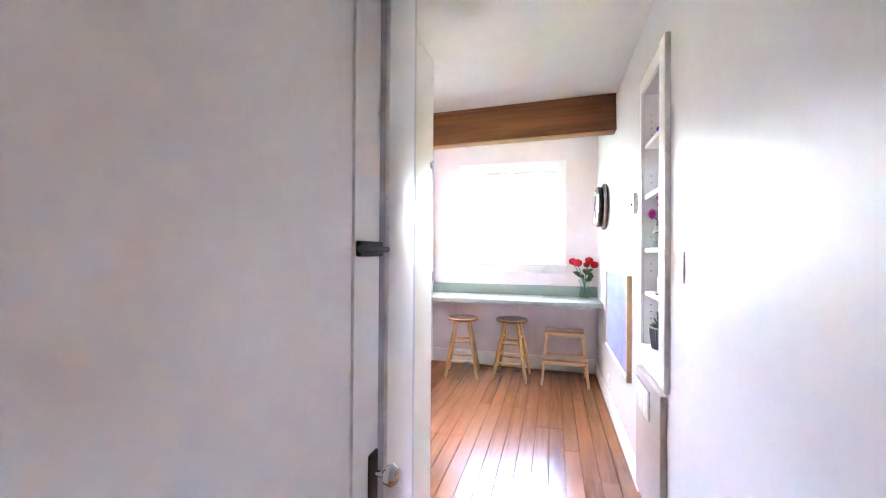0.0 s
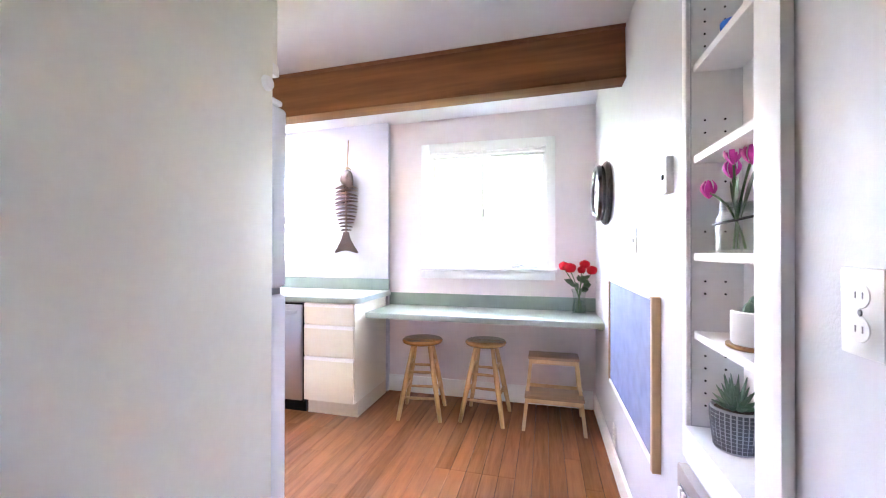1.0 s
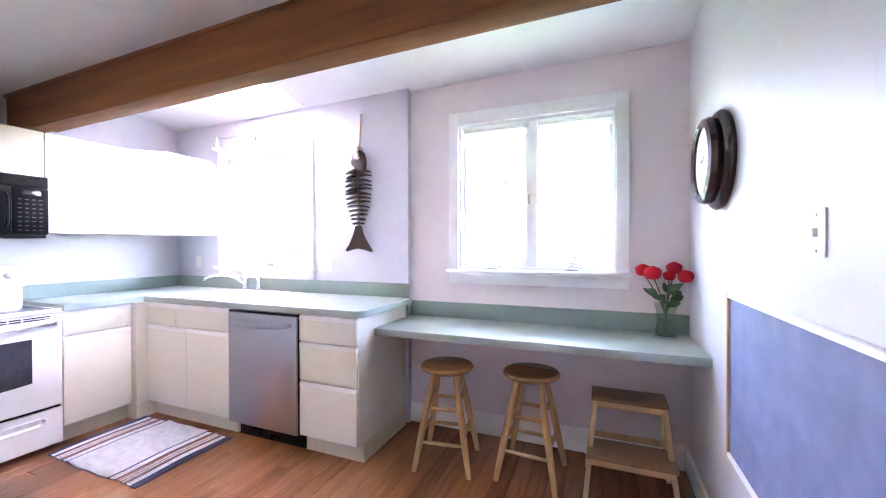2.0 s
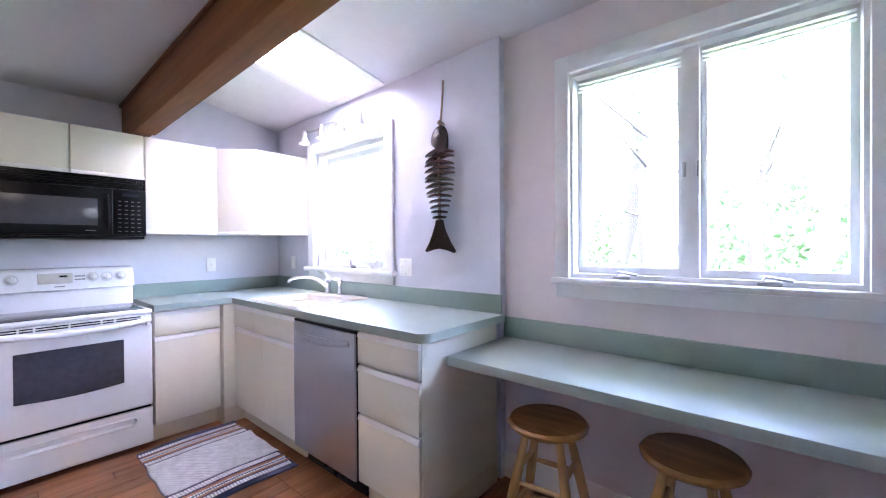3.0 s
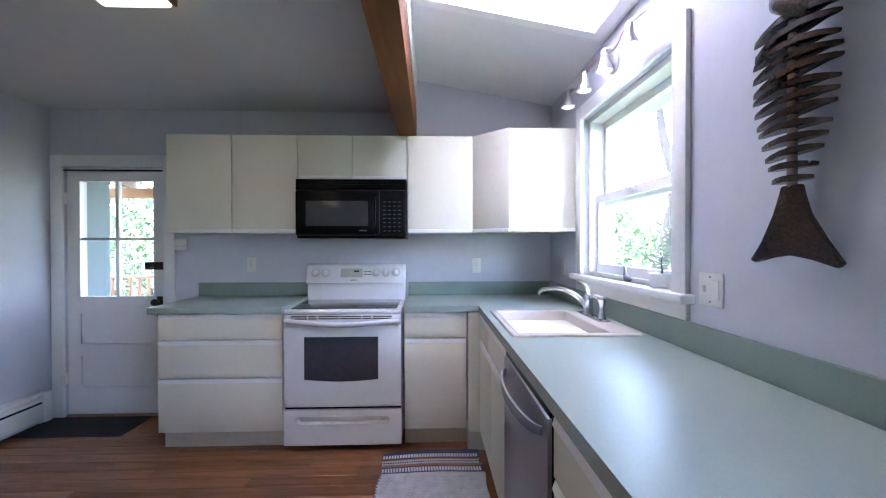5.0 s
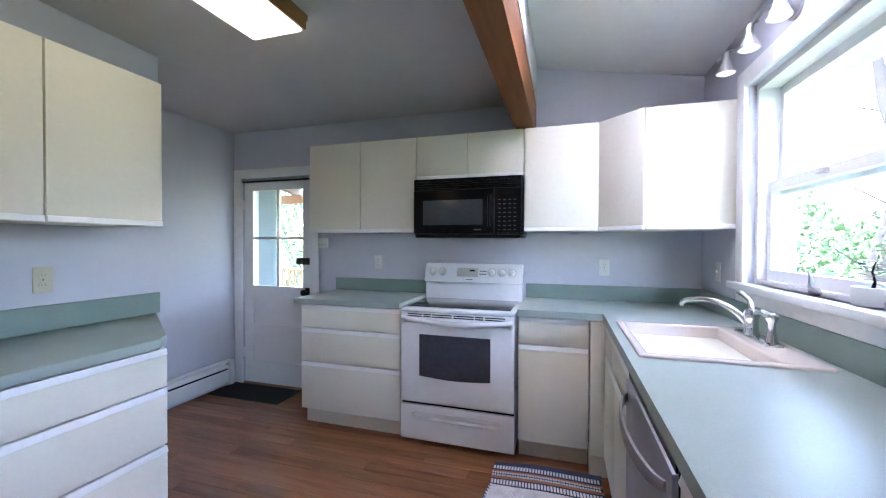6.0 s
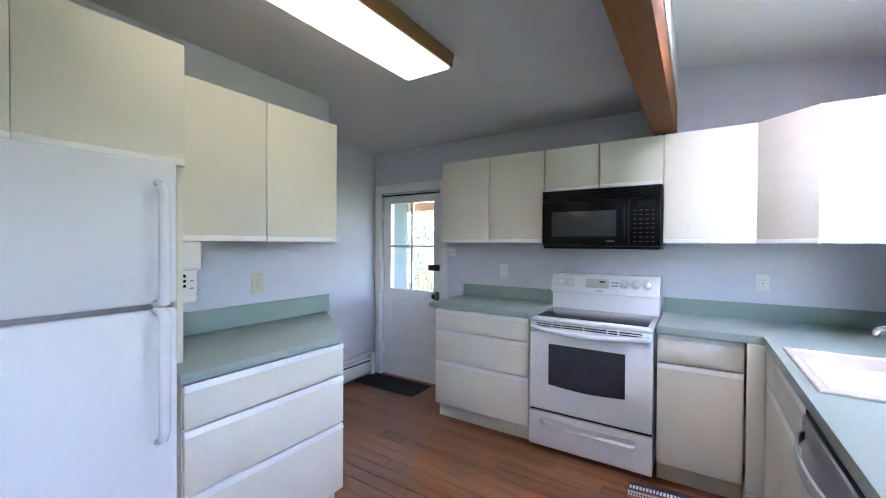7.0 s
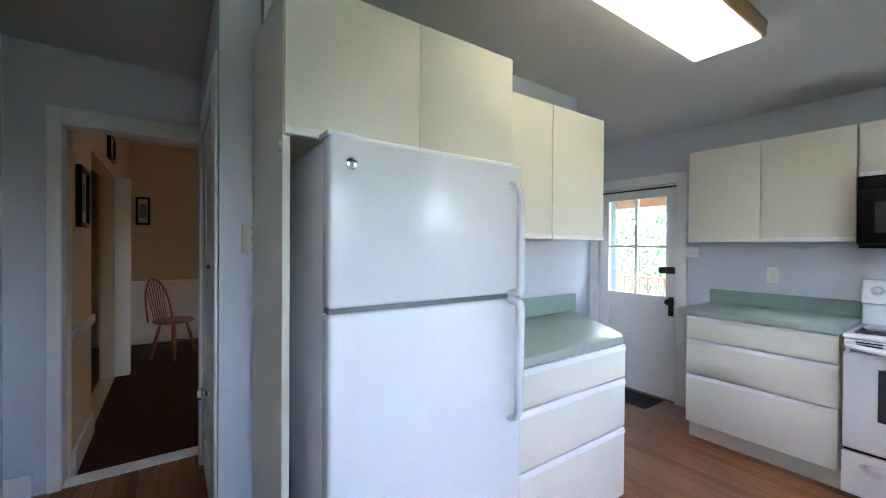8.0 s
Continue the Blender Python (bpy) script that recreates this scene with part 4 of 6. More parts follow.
# ---- ceiling lamp ----
o = thing("ceiling_light", "long fluorescent ceiling light with wooden ends, switched on", "ceiling light", (-2.485, 2.015, 2.32))
wf = bmesh.new()
box(wf, 0.0, 1.22, 0.135, 0.150, 0.01, 0.098, 0.003)
part("side_rail", wf, LAMPWOOD, o, "oak side rail")
part("side_rail", B(0.0, 1.22, -0.150, -0.135, 0.055, 0.098, 0.003), LAMPWOOD, o, "oak side rail")
part("end_board", B(-0.012, 0.0, -0.150, 0.150, 0.055, 0.098, 0.003), LAMPWOOD, o)
part("end_board", B(1.22, 1.232, -0.150, 0.150, 0.055, 0.098, 0.003), LAMPWOOD, o)
part("diffuser", B(0.002, 1.218, -0.150, 0.134, 0.0, 0.054, 0.014, 3), TUBEGLOW, o, "glowing white acrylic diffuser")
part("tray", B(0.002, 1.218, -0.134, 0.134, 0.056, 0.099), TRIM, o)

# ---- track light ----
o = thing("track_light", "satin nickel rail light with four white-hot spots", "wall light", (-2.83, YN, 2.285))
part("rose", lathe(bmesh.new(), [(0.055, 0.0), (0.055, -0.012), (0.045, -0.02), (0.012, -0.024)], (0, 0, 0), 28, "y"), NICKEL, o)
rl = bmesh.new()
tube(rl, [(0, -0.02, 0), (0, -0.085, 0.0)], 0.007, 10)
pts = [(-0.40 + 0.85 * k / 24, -0.085 + 0.018 * math.sin(k * math.pi / 6), 0.005) for k in range(25)]
tube(rl, pts, 0.006, 10)
part("rail", rl, NICKEL, o)
for x in (-0.385, -0.13, 0.12, 0.365):
    hs = bmesh.new()
    lathe(hs, [(0.010, 0.02), (0.016, 0.012), (0.018, -0.018), (0.022, -0.035), (0.040, -0.078), (0.042, -0.085)], (x, -0.11, -0.012), 20)
    tube(hs, [(x + 0.02, -0.085, 0.008), (x, -0.11, 0.01)], 0.005, 8)
    sh = part("spot_head", hs, NICKEL, o)
    part("bulb", lathe(bmesh.new(), [(0.036, -0.0865), (0.030, -0.091), (0.012, -0.094), (0.003, -0.0945)], (x, -0.11, -0.012), 20), SPOTGLOW, sh)

# ---- fish ornament ----
o = thing("fish_ornament", "carved dark wooden fish skeleton hanging from a rope", "wall ornament", (-1.76, YN - 0.055, 1.27))
o.scale = (1.16, 1.0, 1.0)
tl = bmesh.new()
shape = [(-0.020, 0.205), (0.022, 0.205), (0.034, 0.13), (0.068, 0.062), (0.105, 0.012), (0.095, 0.0), (0.05, 0.022), (0.0, 0.032), (-0.045, 0.024), (-0.085, 0.004), (-0.098, 0.012), (-0.066, 0.062), (-0.034, 0.13)]
fr = [[tl.verts.new((x * 1.05, y, z)) for x, z in shape] for y in (-0.009, 0.008)]
tl.faces.new(fr[0])
tl.faces.new(fr[1][::-1])
for i in range(len(shape)):
    j = (i + 1) % len(shape)
    tl.faces.new((fr[0][i], fr[0][j], fr[1][j], fr[1][i]))
bmesh.ops.bevel(tl, geom=tl.edges[:], offset=0.004, segments=2, profile=0.5, affect="EDGES")
part("tail", tl, FISHM, o)
part("spine", tube(bmesh.new(), [(0, 0, 0.2), (0, 0, 0.64)], 0.010, 10), FISHB, o, "pale wooden spine rod")
NR = 13
for k in range(NR):
    z = 0.222 + k * 0.0345
    f = k / (NR - 1)
    hw = 0.049 + 0.057 * math.sin(min(1, f * 1.15) * math.pi * 0.62)
    rb = bmesh.new()
    n = 14
    top, bot = [], []
    for side in (0.0085, -0.0085):
        ring = []
        for i in range(n):
            a = 2 * math.pi * i / n
            x, y = hw * math.cos(a), 0.017 * math.sin(a)
            bend = 0.010 + 0.014 * f
            ring.append(rb.verts.new((x, y, side * 0.95 * (1 - 0.5 * abs(math.cos(a)) ** 4) - bend * (abs(x) / 0.09) ** 1.5)))
        (top if side > 0 else bot).extend(ring)
    rb.faces.new(top)
    rb.faces.new(bot[::-1])
    for i in range(n):
        j = (i + 1) % n
        rb.faces.new((bot[i], bot[j], top[j], top[i]))
    rb.transform(pose(0, 0, z, 0, 4 * math.sin(k * 2.1), 0))
    part("rib", rb, FISHM, o)
hd = bmesh.new()
NS, NU = 12, 20
rings = []
for k in range(NS + 1):
    f = k / NS
    z = 0.632 + 0.152 * f
    r = 0.055 * math.sqrt(max(0.0, 1 - ((f - 0.28) / 0.72 if f > 0.28 else (0.28 - f) / 0.36) ** 2.2)) + 0.003
    rings.append([hd.verts.new((r * math.cos(2 * math.pi * i / NU) + 0.012 * f, 0.55 * r * math.sin(2 * math.pi * i / NU), z - (0.03 * math.cos(2 * math.pi * i / NU) * (1 - f)))) for i in range(NU)])
for a, b in zip(rings, rings[1:]):
    for i in range(NU):
        j = (i + 1) % NU
        hd.faces.new((a[i], a[j], b[j], b[i]))
hd.faces.new(rings[0][::-1])
hd.faces.new(rings[-1])
hd = part("head", hd, FISHHEAD, o, "polished dark fish head with worn silver highlights")
part("eye", lathe(bmesh.new(), [(0.011, -0.030), (0.009, -0.038), (0.003, -0.041)], (0.020, 0, 0.715), 14, "y"), FISHB, hd)
part("rope", tube(bmesh.new(), [(0.012, 0, 0.772), (0.004, 0.005, 0.80), (0.0, 0.02, 0.84), (-0.003, 0.042, 1.0), (-0.002, 0.044, 1.075)], 0.0055, 8), ROPE, o, "jute hanging rope")
kn = bmesh.new()
bmesh.ops.create_icosphere(kn, subdivisions=2, radius=0.016, matrix=pose(0.006, 0.0, 0.800))
tube(kn, [(0.006, 0, 0.800), (0.03, -0.006, 0.795), (0.04, -0.004, 0.778)], 0.005, 8)
part("knot", kn, ROPE, o)
part("nail", tube(bmesh.new(), [(-0.002, 0.054, 1.07), (-0.002, 0.030, 1.073)], 0.004, 8), NICKEL, o)


# ---- stools ----
def bar_stool(at, rz):
    o = thing("bar_stool", "round-seated turned wooden stool under the eating counter", "stool", at, rz, "stools at the eating counter")
    part("seat", lathe(bmesh.new(), [(0.10, 0.560), (0.145, 0.563), (0.160, 0.574), (0.162, 0.585), (0.152, 0.596), (0.10, 0.600), (0.02, 0.599)], (0, 0, 0), 48), SEATW, o, "darker round wooden seat")

    def leg_at(i, z):
        f = 1 - z / 0.56
        r = 0.092 + 0.138 * f
        a = math.pi / 4 + math.pi / 2 * i
        return Vector((r * math.cos(a), r * math.sin(a), z))

    for i in range(4):
        zs = [0.0, 0.03, 0.18, 0.34, 0.46, 0.565]
        part("leg", tube(bmesh.new(), [leg_at(i, z) for z in zs], [0.0135, 0.0155, 0.0195, 0.0205, 0.017, 0.0145], 14), STOOLW, o)
    for i in range(4):
        for z in ((0.165, 0.355) if i % 2 == 0 else (0.215, 0.405)):
            a, b = leg_at(i, z), leg_at((i + 1) % 4, z)
            part("stretcher", tube(bmesh.new(), [a, a.lerp(b, 0.3), a.lerp(b, 0.7), b], [0.008, 0.011, 0.011, 0.008], 10), STOOLW, o)
    return o


st = bar_stool((-0.905, 3.83, 0), 8)
copy_thing(st, pose(-0.405, 3.89, 0, 0, 0, -4))


def step_stool():
    o = thing("step_stool", "two-step beech step stool under the eating counter", "step stool", (0.106, 3.71, 0))
    part("top_step", B(-0.185, 0.185, 0.155, 0.335, 0.478, 0.50, 0.004), BEECH_SHADED, o, "beech tread with the counter's shade in its colour")
    part("low_step", B(-0.205, 0.205, -0.005, 0.200, 0.238, 0.26, 0.004), BEECH_SHADED, o, "beech tread with the counter's shade in its colour")
    for sx in (-1, 1):
        f = bmesh.new()
        for (y0, z0, y1, z1, x0, x1) in ((0.02, 0.0, 0.175, 0.478, 0.213, 0.165), (0.375, 0.0, 0.315, 0.478, 0.213, 0.165)):
            vs = []
            for (y, z, x) in ((y0, z0, x0), (y1, z1, x1)):
                for dx, dy in ((-0.012, -0.018), (0.012, -0.018), (0.012, 0.018), (-0.012, 0.018)):
                    vs.append(f.verts.new((sx * x + dx, y + dy, z)))
            for q in ((3, 2, 1, 0), (4, 5, 6, 7), (0, 1, 5, 4), (1, 2, 6, 5), (2, 3, 7, 6), (3, 0, 4, 7)):
                f.faces.new([vs[k] for k in q])
            part("leg", f, BEECH, o)
            f = bmesh.new()
        f.free()
        part("side_rail", B(sx * 0.190 - 0.008, sx * 0.190 + 0.008, 0.02, 0.345, 0.205, 0.237, 0.002), BEECH, o)
        part("top_rail", B(sx * 0.168 - 0.008, sx * 0.168 + 0.008, 0.165, 0.325, 0.445, 0.477, 0.002), BEECH, o)
    part("apron", B(-0.160, 0.160, 0.160, 0.176, 0.445, 0.477, 0.002), BEECH, o)
    part("apron", B(-0.190, 0.190, 0.335, 0.350, 0.205, 0.237, 0.002), BEECH, o)
    part("apron", B(-0.185, 0.185, 0.005, 0.02, 0.205, 0.237, 0.002), BEECH, o)
    return o


step_stool()


# ---- flowers ----
def petals(bm, c, r, rnd, turns=4):
    """A rose head: wide curled petals wrapped in rings on one calyx."""
    root = bm.verts.new(Vector(c) + Vector((0, 0, -0.8 * r)))
    for ring in range(turns + 1):
        n = 3 + ring
        rr = r * (0.22 + 0.78 * ring / turns)
        top = r * (0.95 - 0.38 * ring / turns)
        for k in range(n):
            a = 2 * math.pi * (k + 0.37 * ring) / n + rnd.uniform(-0.15, 0.15)
            half = 1.25 * math.pi / n + 0.1
            rows = []
            for u in range(6):
                f = u / 5
                q = rr * (0.45 + 0.55 * math.sin(math.pi * (0.12 + 0.58 * f))) + (0.10 * r * f ** 6 if ring > 1 else 0)
                row = []
                for v in range(-3, 4):
                    b = a + half * v / 3 * (0.65 + 0.35 * f)
                    z = -0.7 * r + (top + 0.7 * r) * f - 0.16 * r * (v / 3) ** 4 * f - (0.10 * r * f ** 6 if ring == turns else 0)
                    row.append(bm.verts.new(Vector(c) + Vector((q * math.cos(b), q * math.sin(b), z + rnd.uniform(-0.02, 0.02) * r))))
                rows.append(row)
            for v in range(6):
                bm.faces.new((root, rows[0][v + 1], rows[0][v]))
            for p, q in zip(rows, rows[1:]):
                for v in range(6):
                    bm.faces.new((p[v], p[v + 1], q[v + 1], q[v]))


def leaf(bm, base, tip, width, up=(0, 0, 1)):
    base, tip = Vector(base), Vector(tip)
    d = tip - base
    side = d.cross(Vector(up)).normalized() * width
    nrm = side.cross(d).normalized() * width * 0.25
    n = 6
    mid, lf, rt = [], [], []
    for i in range(n + 1):
        f = i / n
        wv = math.sin(math.pi * min(1, f * 0.94 + 0.03)) ** 0.8
        p = base + d * f - Vector((0, 0, 0.2 * d.length * f * f))
        mid.append(bm.verts.new(p - nrm * wv))
        lf.append(bm.verts.new(p + side * wv))
        rt.append(bm.verts.new(p - side * wv))
    for i in range(n):
        bm.faces.new((mid[i], mid[i + 1], lf[i + 1], lf[i]))
        bm.faces.new((rt[i], rt[i + 1], mid[i + 1], mid[i]))


rnd = random.Random(4)
o = thing("rose_vase", "clear glass vase of red roses on the eating counter", "flower vase", (0.305, 4.10, NT))
gl = bmesh.new()
lathe(gl, [(0.050, 0.0), (0.056, 0.004), (0.052, 0.05), (0.043, 0.10), (0.048, 0.15), (0.062, 0.195), (0.0595, 0.195), (0.0455, 0.15), (0.0405, 0.10), (0.049, 0.05), (0.050, 0.012), (0.006, 0.010)], (0, 0, 0), 28)
part("vase", gl, JAR, o, "flared clear glass vase")
part("water", lathe(bmesh.new(), [(0.047, 0.014), (0.047, 0.05), (0.039, 0.10), (0.0395, 0.115), (0.003, 0.1152)], (0, 0, 0), 24), WATER, o)
for dx, dy, dz, r in ((-0.115, 0.0, 0.375, 0.040), (-0.070, -0.045, 0.362, 0.044), (0.045, 0.03, 0.388, 0.040), (0.092, -0.02, 0.345, 0.040), (0.02, 0.02, 0.345, 0.032)):
    st_ = part("stem", tube(bmesh.new(), arc((-dx * 0.22, -dy * 0.2, 0.015), (dx * 0.1, dy * 0.1, 0.22), (dx, dy, dz - 0.02), 10), 0.0035, 8), STEM, o)
    pb = bmesh.new()
    petals(pb, (dx, dy, dz), r, rnd)
    part("bloom", pb, ROSE, st_, "open red rose bloom", auto=80)
for k in range(20):
    a = rnd.uniform(0, 6.28)
    f = rnd.uniform(0.01, 0.05)
    b0 = (f * math.cos(a), f * math.sin(a) * 0.7, rnd.uniform(0.17, 0.27))
    lb = bmesh.new()
    leaf(lb, b0, (b0[0] + 0.066 * math.cos(a), b0[1] + 0.05 * math.sin(a), b0[2] + rnd.uniform(0.0, 0.07)), 0.019, (rnd.uniform(-1, 1), -0.8, rnd.uniform(0.1, 0.8)))
    part("leaf", lb, LEAF, o, auto=80)

# ---- clock ----
o = thing("wall_clock", "round mahogany wall clock with a pale dial", "clock", (XE, 3.585, 1.675), 270)
part("outer_ring", lathe(bmesh.new(), [(0.165, 0.0), (0.205, -0.004), (0.210, -0.02), (0.200, -0.034), (0.185, -0.042), (0.178, -0.045), (0.165, -0.042)], (0, 0, 0), 64, "y"), MAHOG, o)
part("bezel_ring", lathe(bmesh.new(), [(0.140, -0.040), (0.178, -0.046), (0.184, -0.060), (0.176, -0.080), (0.158, -0.088), (0.146, -0.080), (0.142, -0.060)], (0, 0, 0), 64, "y"), MAHOG, o)
# Grey ring round the dial paints the reflection in the clock glass.
part("glass_reflection_ring", lathe(bmesh.new(), [(0.147, -0.030), (0.147, -0.070), (0.09, -0.068), (0.09, -0.030)], (0, 0, 0), 48, "y"), mat("glass_reflection_grey", (0.42, 0.40, 0.40), 0.4), o)
dl = part("dial", lathe(bmesh.new(), [(0.106, -0.046), (0.106, -0.0715), (0.003, -0.0715)], (0, 0, 0), 48, "y"), DIAL, o)
for k in range(12):
    a = math.pi / 6 * k
    e = B(-0.0012, 0.0012, -0.0728, -0.0715, 0.090, 0.098)
    e.transform(Matrix.Rotation(a, 4, "Y"))
    part("hour_mark", e, GREYP, dl)
for ang, ln, wd in ((62, 0.042, 0.0026), (-75, 0.060, 0.0018)):
    e = B(-wd, wd, -0.076, -0.074, -0.012, ln)
    e.transform(Matrix.Rotation(radians(ang), 4, "Y"))
    part("clock_arm", e, BLACK, dl)

# ---- chalkboard ----
o = thing("chalkboard", "slate-blue chalkboard in a pale wood frame", "chalkboard", (XE, 3.45, 0.495), 270)
cw, ch = 1.055, 0.635
part("slate", B(0.016, cw - 0.022, -0.012, -0.002, 0.012, ch - 0.012), CHALK, o)
part("frame_side", B(cw - 0.026, cw, -0.030, 0, 0, ch, 0.003), BEECH, o)
part("frame_side", B(0, 0.02, -0.022, 0, 0, ch, 0.003), BEECH, o)
part("frame_rail", B(0.02, cw - 0.026, -0.022, 0, ch - 0.018, ch, 0.003), TRIM, o, "white painted rail")
part("frame_rail", B(0.02, cw - 0.026, -0.022, 0, 0, 0.018, 0.003), TRIM, o, "white painted rail")


# ---- plates and outlets ----
def plate(label, at, rz, kind, material):
    o = thing("wall_plate", label, "outlet" if kind == "outlet" else "switch", at, rz)
    w = 0.115 if kind == "double" else 0.072
    part("cover", B(-w / 2, w / 2, -0.006, 0, -0.058, 0.058, 0.003), material, o)
    if kind == "outlet":
        for z in (-0.022, 0.022):
            sk = part("socket", lathe(bmesh.new(), [(0.017, -0.006), (0.0165, -0.0075), (0.003, -0.0077)], (0, 0, z), 20, "y"), material, o)
            for x in (-0.006, 0.006):
                part("slot", B(x - 0.001, x + 0.001, -0.0082, -0.007, z - 0.004, z + 0.005), GREYP, sk)
    elif kind == "double":
        part("toggle", B(-0.030, -0.020, -0.016, -0.005, -0.010, 0.012, 0.002), material, o)
        part("rocker", B(0.012, 0.044, -0.010, -0.005, -0.033, 0.033, 0.003), material, o)
    else:
        part("toggle", B(-0.005, 0.005, -0.016, -0.005, -0.010, 0.012, 0.002), material, o)
    for z in (-0.043, 0.043):
        part("screw", lathe(bmesh.new(), [(0.0035, -0.006), (0.003, -0.0075), (0.001, -0.0076)], (0, 0, z if kind != "outlet" else z / 40), 10, "y"), GREYP, o)
    return o


plate("white wall outlet above the green backsplash", (XW, 1.825, 1.175), 90, "outlet", WHITEP)
plate("white wall outlet above the green backsplash", (XW, 3.595, 1.165), 90, "outlet", WHITEP)
plate("white light switch beside the sink window", (-3.615, YN, 1.170), 0, "single", WHITEP)
plate("white double switch plate beside the sink window", (-2.115, YN, 1.170), 0, "double", WHITEP)
plate("ivory wall outlet over the side worktop", (-2.06, 1.08, 1.165), 180, "outlet", IVORY)
plate("ivory switch plate at the passage end", (-0.547, 1.05, 1.395), 180, "single", IVORY)
plate("white wall outlet by the shelf niche", (XE, 1.475, 1.215), 270, "outlet", WHITEP)
plate("white light switch near the chalkboard", (XE, 2.795, 1.345), 270, "single", WHITEP)
plate("white low wall outlet under the chalkboard", (XE, 3.355, 0.205), 270, "outlet", WHITEP)
o = thing("thermostat", "small white thermostat box with a dark lever", "thermostat", (XE, 2.283, 1.545), 270)
part("housing", B(-0.030, 0.030, -0.022, 0, -0.060, 0.060, 0.003), WHITEP, o)
part("lever", B(-0.008, 0.006, -0.028, -0.020, -0.014, 0.004, 0.002), BLACK, o)
o = thing("door_chime", "small white plastic door sensor on the wall", "sensor", (XW, 1.29, 1.335), 90)
part("housing", B(-0.05, 0.05, -0.02, 0, -0.045, 0.045, 0.006), WHITEP, o)
part("seam", B(-0.048, 0.048, -0.0212, -0.0195, -0.012, -0.010), GREYP, o)

# wall phone on the side panel of the fridge surround, its keys facing the side worktop
o = thing("wall_phone", "white wall telephone on the fridge surround's side panel", "telephone", (-1.4505, 1.43, 1.16), 270)
part("base", B(-0.10, 0.10, -0.078, 0, 0.0, 0.244, 0.008, 3), WHITEP, o)
hs = part("handset", B(-0.104, -0.045, -0.092, -0.003, 0.128, 0.246, 0.008, 3), WHITEP, o)
part("earpiece", B(-0.100, -0.047, -0.098, -0.090, 0.190, 0.240, 0.003), WHITEP, hs)
for k in range(3):
    part("jack", B(-0.1015, -0.0990, -0.034, -0.018, 0.062 + 0.020 * k, 0.074 + 0.020 * k, 0.001), BLACK, o, "dark jack socket in the side")
for k in range(2):
    part("slider", B(-0.1022, -0.0990, -0.062, -0.050, 0.055 + 0.030 * k, 0.060 + 0.030 * k, 0.001), GREYP, o)
for k in range(3):
    for j in range(4):
        part("key", B(-0.030 + 0.03 * k, -0.012 + 0.03 * k, -0.082, -0.076, 0.022 + 0.026 * j, 0.036 + 0.026 * j, 0.002), GREYP if k == 0 else WHITEP, o)

# ---- heaters ----
o = thing("wall_heater", "brown metal wall heater with a pale louvred grille", "heater", (XE, 2.13, 0.06), 270)
part("panel", B(0, 0.475, -0.028, 0, 0, 0.62, 0.006), BROWNMETAL, o)
gr = part("grille", B(0.035, 0.30, -0.031, -0.027, 0.44, 0.575), GREYP, o)
for k in range(9):
    part("louvre", B(0.04 + 0.029 * k, 0.058 + 0.029 * k, -0.038, -0.030, 0.445, 0.570, 0.002), WHITEP, gr)
o = thing("baseboard_heater", "white metal baseboard heater along the alcove wall", "heater", (-2.60, 0.30, 0.0), 180)
part("back", B(0.0, 1.16, -0.03, 0, 0.03, 0.24, 0.003), WHITEP, o)
part("cover", B(0.0, 1.16, -0.075, -0.03, 0.05, 0.205, 0.012), WHITEP, o)
part("top_lip", B(0.0, 1.16, -0.060, 0, 0.225, 0.242, 0.004), WHITEP, o)
part("damper_slot", B(0.02, 1.14, -0.0765, -0.074, 0.168, 0.182), BLACK, o)
part("end_cap", B(1.161, 1.215, -0.080, 0, 0.02, 0.245, 0.006), WHITEP, o)

# ---- rug and mat ----
o = thing("woven_rug", "striped woven rug in navy, white and tan before the sink", "rug", (-3.295, 2.93, 0.0))
rw, rd = 0.92, 0.60


def rug_warp(x, y, z):
    """The cloth does not lie quite square: wavy ends, and a rucked corner by the range."""
    u, v = x / rw, y / rd
    ruck = max(0.0, 1 - u / 0.42) * max(0.0, 1 - v / 0.45)
    return (x + 0.006 * math.sin(7.0 * v + 1.0) + 0.045 * ruck * ruck + 0.008 * math.sin(4.0 * v) * (0.5 - u), y + 0.005 * math.sin(9.0 * u) + 0.004 * math.sin(23.0 * u + 2.0), z + 0.010 * ruck * (0.5 + 0.5 * math.sin(22.0 * u)))


def rug_tufts(x0, x1, pitch, lean, high, skip=0.0, half_step=0.0, into=None):
    """One woven row: short bars side by side across the rug, each leaning a little."""
    bm = into or bmesh.new()
    n = int(rd / pitch)
    for k in range(n):
        y0, y1 = (k + half_step) * pitch + skip / 2, (k + 1 + half_step) * pitch - skip / 2
        y1 = min(y1, rd)
        vs = [bm.verts.new(rug_warp(x, y + (lean if x == x1 else 0.0), z)) for z in (0.002, high) for x, y in ((x0, y0), (x1, y0), (x1, y1), (x0, y1))]
        for q in ((3, 2, 1, 0), (4, 5, 6, 7), (0, 1, 5, 4), (1, 2, 6, 5), (2, 3, 7, 6), (3, 0, 4, 7)):
            bm.faces.new([vs[i] for i in q])
    return bm


